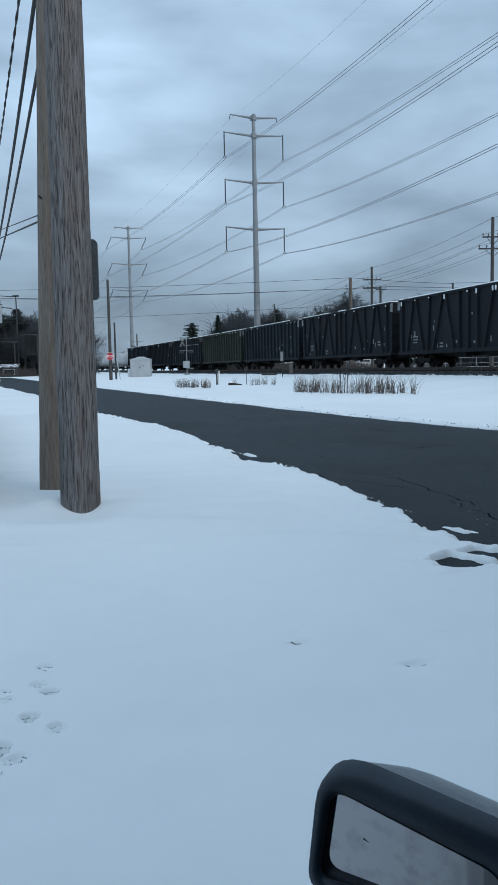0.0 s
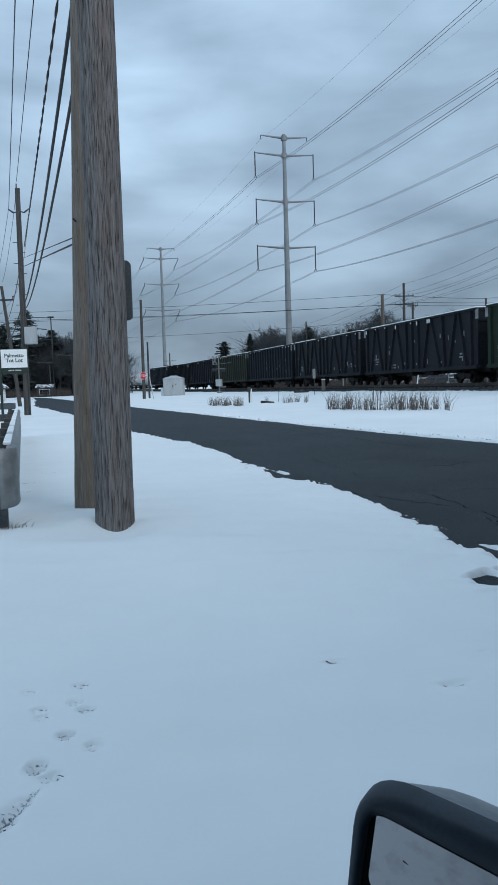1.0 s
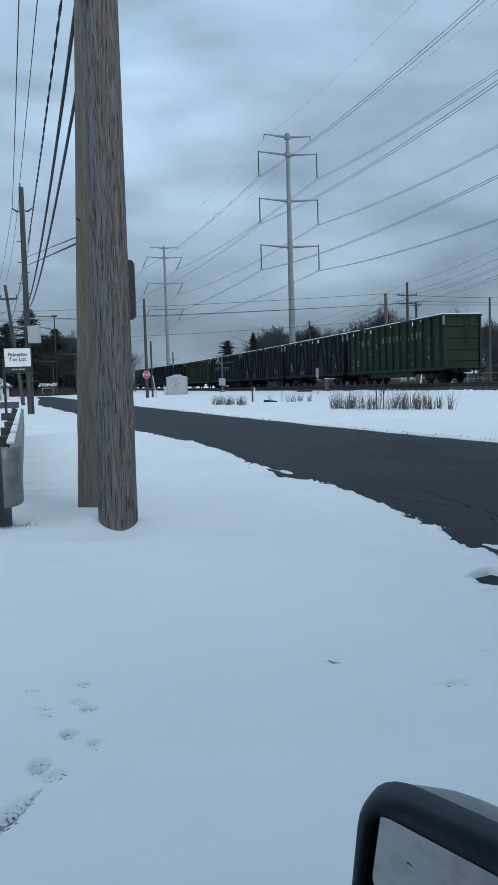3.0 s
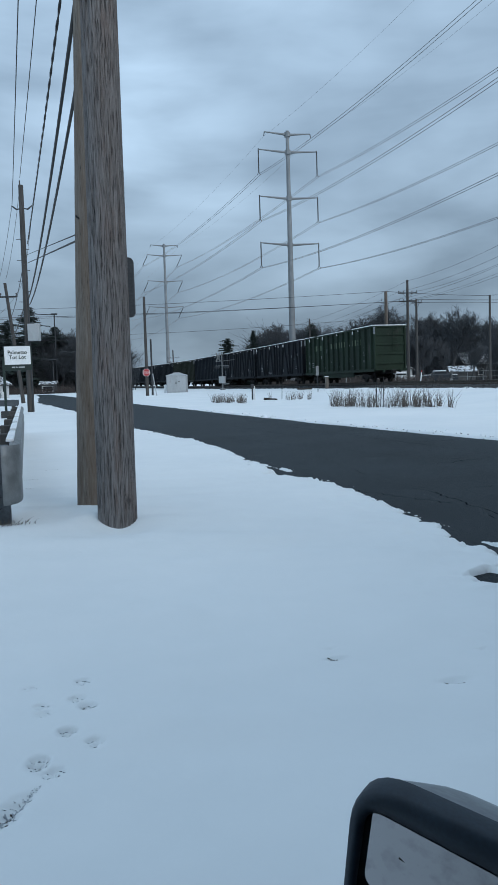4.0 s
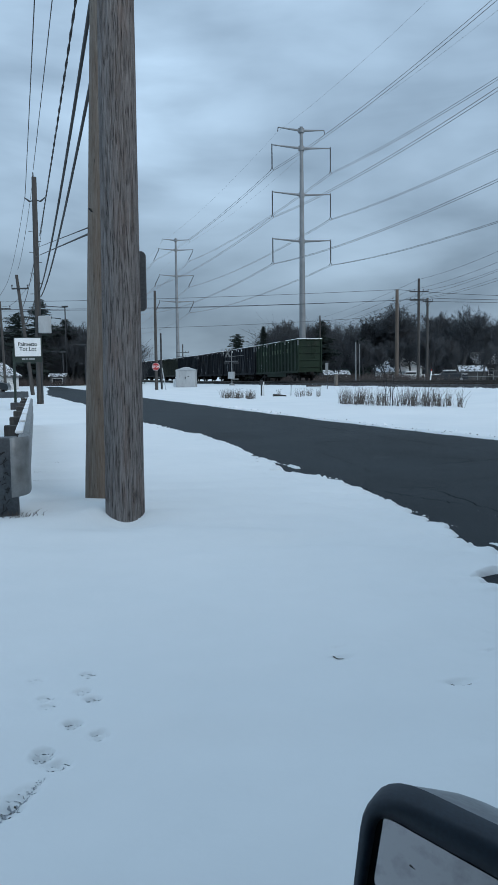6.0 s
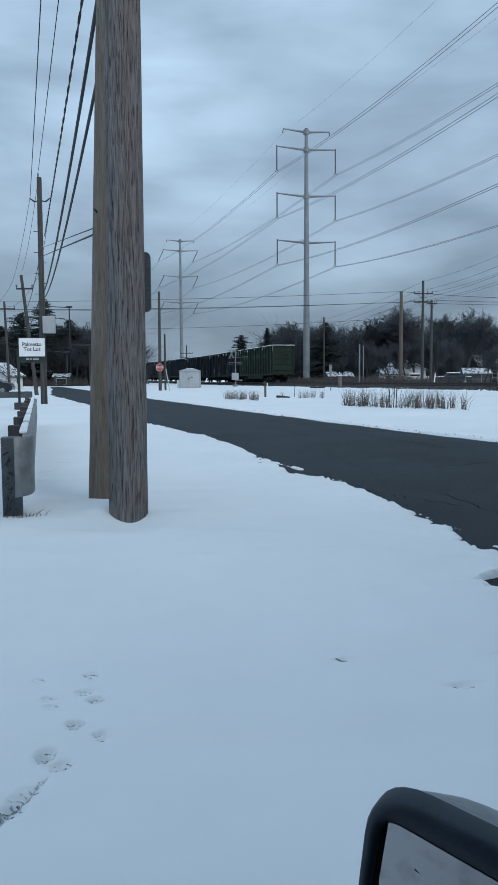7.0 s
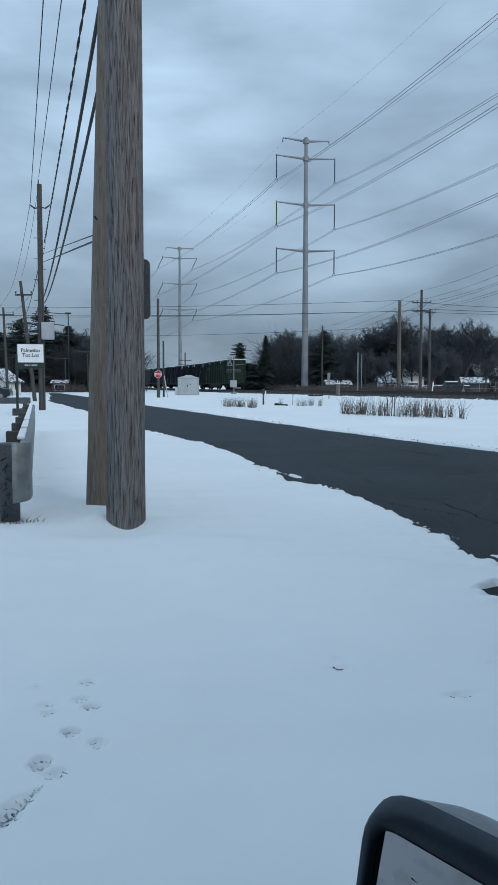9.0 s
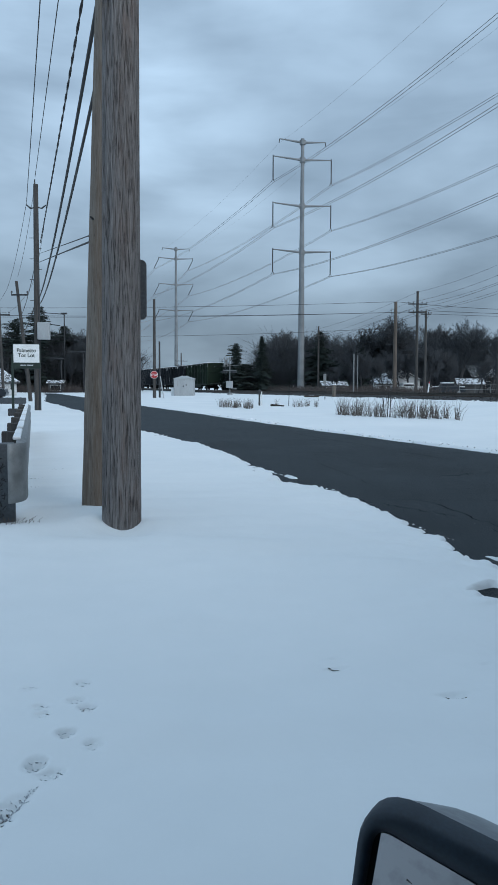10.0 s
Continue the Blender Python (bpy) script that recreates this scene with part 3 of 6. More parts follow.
def build_railway():
    ys = np.concatenate([np.arange(-60, 160, 2.0), np.arange(160, 420, 8.0)])
    P = []
    for y in ys:
        x = float(track_x(y))
        s = (float(track_x(y + 0.5)) - float(track_x(y - 0.5)))
        d = Vector((s, 1.0, 0)).normalized()
        nrm = Vector((d.y, -d.x, 0))
        P.append((Vector((x, y, float(rail_z(y)))) + nrm * 1.52, nrm))

    def sweep(name, prof, mat, parent=None):
        vs, fs = [], []
        k = len(prof)
        for c, nrm in P:
            for o, h in prof:
                vs.append(c + nrm * o + Vector((0, 0, h)))
        for i in range(len(P) - 1):
            for j in range(k - 1):
                fs.append((i * k + j, i * k + j + 1, (i + 1) * k + j + 1, (i + 1) * k + j))
        return obj_from(name, vs, fs, mat, parent)

    track = thing("railway_track", "single railway track of steel rails on dark stone ballast", "railway track", kind="structure")
    bed = sweep("ballast_bed", [(-3.4, -0.95), (-1.95, -0.36), (-1.7, -0.24), (1.7, -0.24), (1.95, -0.36), (3.4, -0.95)], M_ballast, track)
    for o in (-0.75, 0.75):
        sweep("rail", [(o - 0.075, -0.18), (o - 0.02, -0.15), (o - 0.02, -0.05), (o - 0.038, -0.035), (o - 0.038, 0.0), (o + 0.038, 0.0), (o + 0.038, -0.035), (o + 0.02, -0.05), (o + 0.02, -0.15), (o + 0.075, -0.18)], M_rail, track)
    tie_bm = bmesh.new()
    box(tie_bm, (0, 0, -0.25), (2.6, 0.23, 0.16), 0.0)
    tie = part("tie", tie_bm, M_tie, track)
    y, first = 36.0, True
    while y < 150.0:
        x = float(track_x(y))
        s = float(track_x(y + 0.5)) - float(track_x(y - 0.5))
        d = Vector((s, 1.0, 0)).normalized()
        c = Vector((x, y, float(rail_z(y)))) + Vector((d.y, -d.x, 0)) * 1.52
        m = Matrix.Translation(c) @ Matrix.Rotation(math.atan2(-d.x, d.y), 4, "Z")
        if first:
            tie.matrix_local, first = m, False
        else:
            share(tie, track, m)
        y += 0.56
    # loose stones and snow crumbs down the near shoulder
    rng = random.Random(8)
    vs, fs = [], []
    for i in range(2600):
        y = rng.uniform(36, 125)
        x = float(track_x(y)) + 1.52 - rng.uniform(1.7, 4.6)
        r = rng.uniform(0.03, 0.085)
        z = gz(x, y) if x < float(track_x(y)) - 1.4 else float(rail_z(y)) - 0.24 - (1.52 + float(track_x(y)) - x - 1.7) * 0.41
        b0 = len(vs)
        for dx, dy, dz in ((1, 0, 0), (-.5, .8, 0), (-.5, -.8, 0), (0, 0, 1), (0.1, 0, -0.6)):
            vs.append((x + r * dx * rng.uniform(.6, 1.2), y + r * dy * rng.uniform(.6, 1.2), z + 0.02 + r * dz))
        for f in ((0, 1, 3), (1, 2, 3), (2, 0, 3), (1, 0, 4), (2, 1, 4), (0, 2, 4)):
            fs.append(tuple(b0 + k for k in f))
    st = obj_from("ballast_stones", vs, fs, M_ballast)
    tagged(st, "loose dark ballast stones scattered in snow", "stones", kind="stuff")


build_railway()

# unseen dark wall, added behind the car to shade the near snow
_w = bmesh.new()
box(_w, (0, 0, 3.3), (40.0, 0.3, 7.0), 0.0, pose(2.9, -3.5, 0, 0, 0, 41))
tagged(part("shade_wall", _w, M_shade_wall), "unseen dark wall added behind the car to shade the near snow", "wall", kind="structure")


# ---- train ----
CAR_PITCH, CAR_LEN, CAR_H, CAR_W = 19.7, 18.75, 4.75, 3.04
_u = np.linspace(-140, 420, 6000)
_cx, _cy = track_x(_u), _u
_s = np.concatenate([[0], np.cumsum(np.hypot(np.diff(_cx), np.diff(_cy)))])
_s = _s - np.interp(45.0, _cy, _s)


def on_track(s, x_off=1.52):
    """Pose at the rails' top, s metres along from the point 45 m ahead."""
    y = float(np.interp(s, _s, _cy))
    x = float(track_x(y))
    d = Vector((float(track_x(y + 0.5) - track_x(y - 0.5)), 1.0, 0)).normalized()
    c = Vector((x, y, float(rail_z(y)))) + Vector((d.y, -d.x, 0)) * x_off
    slope = math.degrees(math.atan(float(rail_z(y + 5) - rail_z(y - 5)) / 10))
    return pose(c.x, c.y, c.z, slope, 0, math.degrees(math.atan2(-d.x, d.y)))


WHEELS = []


def bogie(car, y0, spin):
    frame_bm = bmesh.new()
    for sx in (-1, 1):
        box(frame_bm, (sx * 1.02, 0, 0.52), (0.14, 2.3, 0.26), 0.05)
        box(frame_bm, (sx * 1.04, 0.0, 0.50), (0.16, 0.7, 0.44), 0.05)
        for sy in (-0.88, 0.88):
            box(frame_bm, (sx * 1.04, sy, 0.45), (0.18, 0.34, 0.34), 0.05)
    box(frame_bm, (0, 0, 0.62), (2.0, 0.4, 0.3), 0.03)
    bg = part("bogie", frame_bm, M_under, car)
    bg.location = (0, y0, 0)
    for sy in (-0.88, 0.88):
        w = bmesh.new()
        for sx in (-0.76, 0.76):
            tube(w, (sx - 0.065, 0, 0), (sx + 0.065, 0, 0), 0.42, 0.42, 20)
            tube(w, (sx - math.copysign(0.10, sx), 0, 0), (sx - math.copysign(0.06, sx), 0, 0), 0.45, 0.45, 20)
            for k in range(5):
                t = k * 2 * math.pi / 5
                tube(w, (sx + math.copysign(0.05, sx), 0.24 * math.cos(t), 0.24 * math.sin(t)), (sx + math.copysign(0.078, sx), 0.24 * math.cos(t), 0.24 * math.sin(t)), 0.05, 0.04, 6)
        tube(w, (-1.0, 0, 0), (1.0, 0, 0), 0.08, 0.08, 8)
        ws = part("wheelset", w, M_under, bg)
        ws.location = (0, sy, 0.43)
        if spin:
            WHEELS.append((ws, sy))


def gondola(label, mat, style, spin, seed):
    """High-sided open railcar; the body's side facing the road is at negative x."""
    rng = random.Random(seed)
    car = thing("railcar", label, "railcar", group="cars of the freight train")
    hw, hl = CAR_W / 2 - 0.10, CAR_LEN / 2
    z0, z1 = 1.02, CAR_H
    bm = bmesh.new()
    t = 0.06
    box(bm, (-hw + t / 2, 0, (z0 + z1) / 2), (t, 2 * hl - 0.5, z1 - z0))
    box(bm, (hw - t / 2, 0, (z0 + z1) / 2), (t, 2 * hl - 0.5, z1 - z0))
    box(bm, (0, 0, z0 + 0.05), (2 * hw - 0.13, 2 * hl - 0.5, 0.1))
    part("body", bm, mat, car)
    for sy in (-1, 1):
        part("end_wall", boxes(((0, sy * (hl - 0.28), (z0 + z1) / 2), (2 * hw - 0.13, 0.07, z1 - z0 - 0.02))), mat, car)
        for z in (1.6, 2.4, 3.2, 4.0):
            part("end_rib", boxes(((0, sy * (hl - 0.20), z), (2 * hw - 0.3, 0.09, 0.16)), bevel=0.02), mat, car)
        for sx in (-1, 1):
            part("corner_post", boxes(((sx * (hw - 0.06), sy * (hl - 0.2), (z0 + z1) / 2), (0.14, 0.18, z1 - z0)), bevel=0.02), mat, car)
        part("end_rail", boxes(((0, sy * (hl - 0.22), z1 - 0.06), (2 * hw - 0.3, 0.16, 0.16)), bevel=0.02), mat, car)
        # end platform, ladder and grab irons
        p = bmesh.new()
        box(p, (0, sy * (hl - 0.05), z0 + 0.02), (2 * hw, 0.35, 0.10), 0.02)
        for sx in (-0.75, 0.75):
            box(p, (sx, sy * (hl + 0.08), 0.95), (0.14, 0.34, 0.24), 0.03)
        part("end_platform", p, mat, car)
        l = bmesh.new()
        for dx in (0.0, 0.42):
            tube(l, (0.2 + dx, sy * (hl - 0.11), 2.6), (0.2 + dx, sy * (hl - 0.11), z1 - 0.1), 0.02, 0.02, 6)
        for k in range(6):
            z = 2.7 + k * 0.34
            tube(l, (0.2, sy * (hl - 0.11), z), (0.62, sy * (hl - 0.11), z), 0.018, 0.018, 6)
        part("ladder", l, M_stencil if seed % 2 else mat, car)
        c = bmesh.new()
        box(c, (0, sy * (hl + 0.28), 0.86), (0.22, 0.7, 0.22), 0.04)
        box(c, (0, sy * (hl + 0.5), 0.86), (0.36, 0.26, 0.34), 0.06)
        part("coupler", c, M_under, car)
    for sx in (-1, 1):
        r = bmesh.new()
        box(r, (sx * (hw + 0.02), 0, z1 - 0.05), (0.20, 2 * hl - 0.3, 0.14), 0.02)
        part("top_rail", r, mat, car)
        r = bmesh.new()
        box(r, (sx * (hw + 0.02), 0, z0 + 0.02), (0.16, 2 * hl - 0.3, 0.26), 0.02)
        part("side_sill", r, mat, car)
    # posts: upright or leaning in pairs, wide at the foot
    if style == "truss":
        xs = [(-8.6, -8.6), (-7.9, -7.0), (-5.6, -6.6), (-5.0, -4.7), (-4.3, -3.0), (-1.7, -2.7), (-1.0, -1.0), (0.0, 0.0), (1.0, 1.0), (1.7, 2.7), (4.3, 3.0), (5.0, 4.7), (5.6, 6.6), (7.9, 7.0), (8.6, 8.6)]
    else:
        n = 17 if style == "ribs" else 14
        xs = [(-8.7 + 17.4 * i / (n - 1),) * 2 for i in range(n)]
    for sx in (-1, 1):
        for k, (yb, yt) in enumerate(xs):
            pb = bmesh.new()
            d = 0.17
            v = []
            for (yy, zz, w) in ((yb, z0 + 0.1, 0.15), (yt, z1 - 0.1, 0.085)):
                for dx, dy in ((0, -w), (0, w), (d, w * 0.6), (d, -w * 0.6)):
                    v.append(pb.verts.new((sx * (hw + dx), yy + dy, zz)))
            for f in ((0, 1, 5, 4), (1, 2, 6, 5), (2, 3, 7, 6), (3, 0, 4, 7), (0, 3, 2, 1), (4, 5, 6, 7)):
                pb.faces.new([v[i] for i in f])
            part("side_post", pb, mat, car)
    # snow along the top edges, with clots at some posts
    def each(name, c, size, m_, bev=0.0, label=""):
        part(name, boxes((c, size), bevel=bev), m_, car, label)

    for sx in (-1, 1):
        y = -hl + 0.2
        while y < hl - 0.4:
            ln = rng.uniform(0.8, 2.6)
            ln = min(ln, hl - 0.2 - y)
            if rng.random() < 0.85:
                each("snow_strip", (sx * (hw + 0.02), y + ln / 2, z1 + 0.045), (0.19, ln, 0.055 + rng.uniform(0, 0.03)), M_snowcap, 0.018)
            y += ln
    for sy in (-1, 1):
        each("snow_strip", (0, sy * (hl - 0.22), z1 + 0.05), (2 * hw, 0.17, 0.07), M_snowcap, 0.02)
    for k, (yb, yt) in enumerate(xs):
        if rng.random() < 0.45:
            h = rng.choice((0.06, 0.10, 0.28))
            each("snow_clot", (-(hw + 0.19), yt, z1 - 0.16 - h / 2), (0.05, 0.12, h), M_snowcap, 0.015)
    for sy in (-1, 1):
        each("corner_plate", (-(hw + 0.05), sy * (hl - 0.12), z1 - 0.38), (0.04, 0.34, 0.62), M_stencil, 0.01, "pale corner plate")
    for yc, zc, w, h, rows in ((-7.2, 1.95, 0.8, 0.13, 2), (6.9, 2.1, 0.7, 0.12, 3), (-4.3, 1.5, 0.5, 0.12, 1), (-0.6, 1.5, 0.45, 0.2, 1), (3.4, 1.55, 0.5, 0.13, 2), (8.0, 1.6, 0.3, 0.3, 1)):
        for i in range(rows):
            ww = w * rng.uniform(0.6, 1.0)
            each("stencil_mark", (-(hw + 0.005), yc + rng.uniform(-0.05, 0.05), zc - i * h * 1.6), (0.006, ww, h * 0.8), M_stencil)
    for i in range(16):
        each("scuff", (-(hw + 0.004), rng.uniform(-8.5, 8.5), rng.uniform(1.3, 3.4)), (0.005, rng.uniform(0.05, 0.22), rng.uniform(0.08, 0.4)), M_stencil)
    if style == "green":
        for yc, w in ((-6.0, 1.1), (-4.6, 0.9), (-1.0, 1.0), (0.4, 1.0), (1.8, 0.9), (4.6, 1.0), (5.8, 0.7)):
            each("paint_patch", (-(hw + 0.006), -yc, 3.55), (0.008, w, 0.5), M_patch, 0, "pale green overpainted patch")
    if style == "green":
        part("fishbelly_sill", boxes(((-(hw - 0.1), 0, 0.72), (0.12, 8.4, 0.46)), bevel=0.05), mat, car)
    # centre sill and brake gear
    u = bmesh.new()
    box(u, (0, 0, 0.86), (0.5, 2 * hl - 1.0, 0.30), 0.02)
    for y in (-1.8, 1.6):
        box(u, (-0.8, y, 0.80), (0.5, 1.1, 0.36), 0.05)
    part("centre_sill", u, M_under, car)
    for y0 in (-6.6, 6.6):
        bogie(car, y0, spin)
    return car


def tank_car():
    car = thing("tank_car", "grimy white tank railcar on black running gear", "railcar", group="cars of the freight train")
    bm = bmesh.new()
    tube(bm, (0, -7.2, 2.6), (0, 7.2, 2.6), 1.45, 1.45, 28)
    tube(bm, (0, 7.2, 2.6), (0, 7.8, 2.6), 1.45, 0.8, 28)
    tube(bm, (0, -7.8, 2.6), (0, -7.2, 2.6), 0.8, 1.45, 28)
    part("tank", bm, M_tank, car, smooth=True)
    part("dome", tubes(((0, 0, 3.95), (0, 0, 4.4), 0.5, 0.45), seg=16), M_tank, car)
    part("walkway", boxes(((0, 0, 4.1), (1.5, 2.0, 0.06))), M_under, car)
    part("centre_sill", boxes(((0, 0, 0.98), (1.6, 18.0, 0.3)), bevel=0.03), M_under, car)
    for y0 in (-6.6, 6.6):
        bogie(car, y0, False)
    return car


TRAIN = []
KINDS = [("green", M_green, "dark green high-sided railcar with pale overpainted patches"),
         ("truss", M_black, "black high-sided railcar with slanting side posts and snowy rim"),
         ("truss", M_black, "black high-sided railcar with slanting side posts and snowy rim"),
         ("ribs", M_navy, "navy black ribbed railcar with snow along its top"),
         ("ribs", M_olive, "olive ribbed high-sided railcar with snowy top edge"),
         ("plain", M_black, "black ribbed railcar with snow along its top"),
         ("ribs", M_black, "black ribbed railcar with snow along its top"),
         ("plain", M_navy, "navy black ribbed railcar with snow along its top")]
for _i, (_st, _m, _lab) in enumerate(KINDS):
    TRAIN.append(gondola(_lab, _m, _st, _i < 3, 20 + _i))
_tank = tank_car()
TRAIN.append(_tank)
for _i in range(5):
    TRAIN.append(copy_thing(_tank, Matrix()))


def train_s(t, k):
    """Middle of car k along the track at t seconds."""
    return -8.19 + 12.31 * t + CAR_PITCH * k - CAR_LEN / 2


def motions():
    ts = [0.5 * i for i in range(21)]
    for k, car in enumerate(TRAIN):
        walk(car, [(t, on_track(train_s(t, k))) for t in ts])
    for ws, sy in WHEELS:
        walk(ws, [(i / FPS, Matrix.Translation((0, sy, 0.43)) @ Matrix.Rotation(-12.31 / 0.43 * i / FPS, 4, "X")) for i in range(301)])


# ---- poles and wires ----
def wood_pole(name, label, base, top, r0, r1, mat, crack=False):
    p = thing(name, label, "utility pole", Matrix.Translation(base))
    top = Vector(top) - Vector(base)
    vs, fs = [], []
    seg, rings = (84, 300) if crack else (12, 8)
    for i in range(rings + 1):
        t = i / rings
        c = top * t
        r = r0 + (r1 - r0) * t
        for k in range(seg):
            a = 2 * math.pi * k / seg
            rr = r
            if crack:
                ca, sa = math.cos(a), math.sin(a)
                g = noise.noise(Vector((ca * 5.5, sa * 5.5, c.z * 0.35)) + Vector(base))
                # checks: short narrow splits along the grain
                f = noise.noise(Vector((ca * 11, sa * 11, c.z * 1.1 + 7)) + Vector(base)) + 0.6 * noise.noise(Vector((ca * 23, sa * 23, c.z * 2.0)) + Vector(base))
                rr *= 1 - 0.035 * crack * max(0.0, g) - 0.075 * crack * min(1.0, max(0.0, f - 0.22) * 3.0) + 0.012 * noise.noise(Vector((ca * 14, sa * 14, c.z * 1.2)))
            vs.append((c.x + rr * math.cos(a), c.y + rr * math.sin(a), c.z - (0.25 if i == 0 else 0)))
    for i in range(rings):
        for k in range(seg):
            k2 = (k + 1) % seg
            fs.append((i * seg + k, i * seg + k2, (i + 1) * seg + k2, (i + 1) * seg + k))
    fs.append(tuple(rings * seg + k for k in range(seg)))
    obj_from("shaft", vs, fs, mat, p, smooth=True)
    return p


front_pole = wood_pole("utility_pole", "thick weathered grey wooden utility pole, deeply cracked", (-1.268, 8.05, -0.1), (-1.20, 8.08, 10.6), 0.203, 0.155, M_wood, 1.0)
rear_pole = wood_pole("utility_pole", "smooth brown wooden utility pole leaning beside another", (-1.74, 9.25, -0.1), (-1.34, 9.25, 11.4), 0.185, 0.14, M_wood2, 0.35)


def crossarm(pole, z, half, ang, mat, pins=(-0.95, -0.45, 0.45, 0.95), braces=True):
    """A crossarm with its pin insulators on a pole; half its length, ang its direction."""
    m = Matrix.Translation((0, 0, z)) @ Matrix.Rotation(radians(ang), 4, "Z")
    bm = bmesh.new()
    box(bm, (0, -0.16, 0), (2 * half, 0.10, 0.13), 0.01, m)
    part("crossarm", bm, mat, pole)
    for k in pins:
        b = bmesh.new()
        tube(b, m @ Vector((half * k, -0.16, 0.06)), m @ Vector((half * k, -0.16, 0.18)), 0.03, 0.03, 6)
        tube(b, m @ Vector((half * k, -0.16, 0.18)), m @ Vector((half * k, -0.16, 0.30)), 0.08, 0.06, 8)
        part("insulator", b, M_insul, pole)
    if braces:
        for sx in (-1, 1):
            part("brace", tubes((m @ Vector((sx * half * 0.55, -0.12, -0.05)), m @ Vector((0, -0.12, -0.75)), 0.025, 0.025), seg=5), mat, pole)


# the plate on the front pole
_pl = bmesh.new()
_out = []
for _cx, _cz, _a0 in ((0.16, 0.255, 0), (-0.16, 0.255, 90), (-0.16, -0.255, 180), (0.16, -0.255, 270)):
    for _k in range(7):
        _a = radians(_a0 + 15 * _k)
        _out.append((_cx + 0.05 * math.cos(_a), _cz + 0.05 * math.sin(_a)))
_fr = [_pl.verts.new((x_, -0.025, z_)) for x_, z_ in _out]
_bk = [_pl.verts.new((x_, 0.025, z_)) for x_, z_ in _out]
_pl.faces.new(_fr)
_pl.faces.new(_bk)
for _k in range(len(_out)):
    _j = (_k + 1) % len(_out)
    _pl.faces.new((_fr[_k], _fr[_j], _bk[_j], _bk[_k]))
sign_plate = part("sign_plate", _pl, M_alum, None)
sign_plate.location = (-1.235, 8.28, 2.42)
tagged(sign_plate, "dark grey metal sign plate with rounded corners fixed to pole", "sign")

# fittings at the head of the rear pole
for _z, _x in ((10.9, -0.5), (10.9, 0.5)):
    part("bracket", tubes(((0.36, 0, _z - 0.15), (0.36 + _x, 0, _z), 0.03, 0.02), seg=6), M_dark, rear_pole)
part("step_bolt", tubes(((0.02, -0.17, 3.4), (0.02, -0.30, 3.4), 0.012, 0.012), seg=6), M_dark, rear_pole)

street_pole = wood_pole("utility_pole", "tall grey wooden utility pole with grey equipment box", (-11.25, 43.0, -0.1), (-11.15, 42.9, 12.0), 0.19, 0.13, M_wood3)
for _sx in (-1, 1):
    part("insulator_arm", tubes(((0.1, 0, 10.95), (0.1 + 0.28 * _sx, -0.05, 10.85), 0.035, 0.03), ((0.1 + 0.28 * _sx, -0.05, 10.85), (0.1 + 0.55 * _sx, -0.05, 11.05), 0.05, 0.03), seg=6), M_insul, street_pole)
part("top_pin", tubes(((0.05, -0.1, 11.9), (0.05, -0.1, 12.35), 0.05, 0.03), seg=6), M_insul, street_pole)
_b = bmesh.new()
box(_b, (0.45, -0.25, 4.35), (0.62, 0.40, 0.92), 0.04)
part("equipment_box", _b, M_cabinet, street_pole, "light grey steel equipment box")
for _k in range(9):
    _z = 4.9 + _k * 0.55
    part("step_bolt", tubes(((0.0, -0.05, _z), ((0.34 if _k % 2 else -0.30), -0.05, _z), 0.018, 0.018), seg=5), M_dark, street_pole)
part("conduit", tubes(((0.16, -0.14, 0), (0.16, -0.14, 8.3), 0.045, 0.045), seg=6), M_dark, street_pole)

mid_pole = wood_pole("utility_pole", "slightly leaning grey wooden utility pole with crossarm", (-17.3, 64.0, -0.1), (-18.3, 64.0, 9.6), 0.17, 0.12, M_wood3)
crossarm(mid_pole, 8.6, 0.66, 0, M_dark, (-0.95, 0.95), False)
for _o in mid_pole.children:
    if _o.name.startswith(("crossarm", "insulator")):
        _o.location.x -= 0.72
far_pole = wood_pole("utility_pole", "distant grey wooden utility pole", (-26.2, 86.0, -0.1), (-26.5, 86.0, 9.6), 0.16, 0.12, M_wood3)
crossarm(far_pole, 8.9, 0.9, 0, M_dark, (-0.9, 0.9), False)

# conductors from the street pole over the viewer, and on to the poles beyond
SP = Vector((-11.2, 42.9, 0))
RP = Vector((-1.38, 9.25, 0))
MP = Vector((-18.16, 63.9, 0))
overhead = thing("overhead_line", "black power and telephone cables strung between wooden poles", "cables")
for a, b, sag, r in (((SP.x - 0.45, SP.y, 11.05), (RP.x - 0.51, RP.y, 10.8), 0.08, 0.016), ((SP.x + 0.05, SP.y - 0.1, 12.35), (RP.x + 0.09, RP.y, 11.3), 0.08, 0.015),
                     ((SP.x + 0.65, SP.y, 11.05), (RP.x + 0.50, RP.y, 10.8), 0.08, 0.014), ((SP.x + 0.15, SP.y, 6.05), (RP.x - 0.08, RP.y - 0.15, 6.65), 0.55, 0.030),
                     ((SP.x + 0.2, SP.y, 5.75), (RP.x - 0.02, RP.y - 0.17, 5.95), 0.55, 0.027)):
    wire("conductor", span(a, b, sag, 40), r, M_cable, overhead)
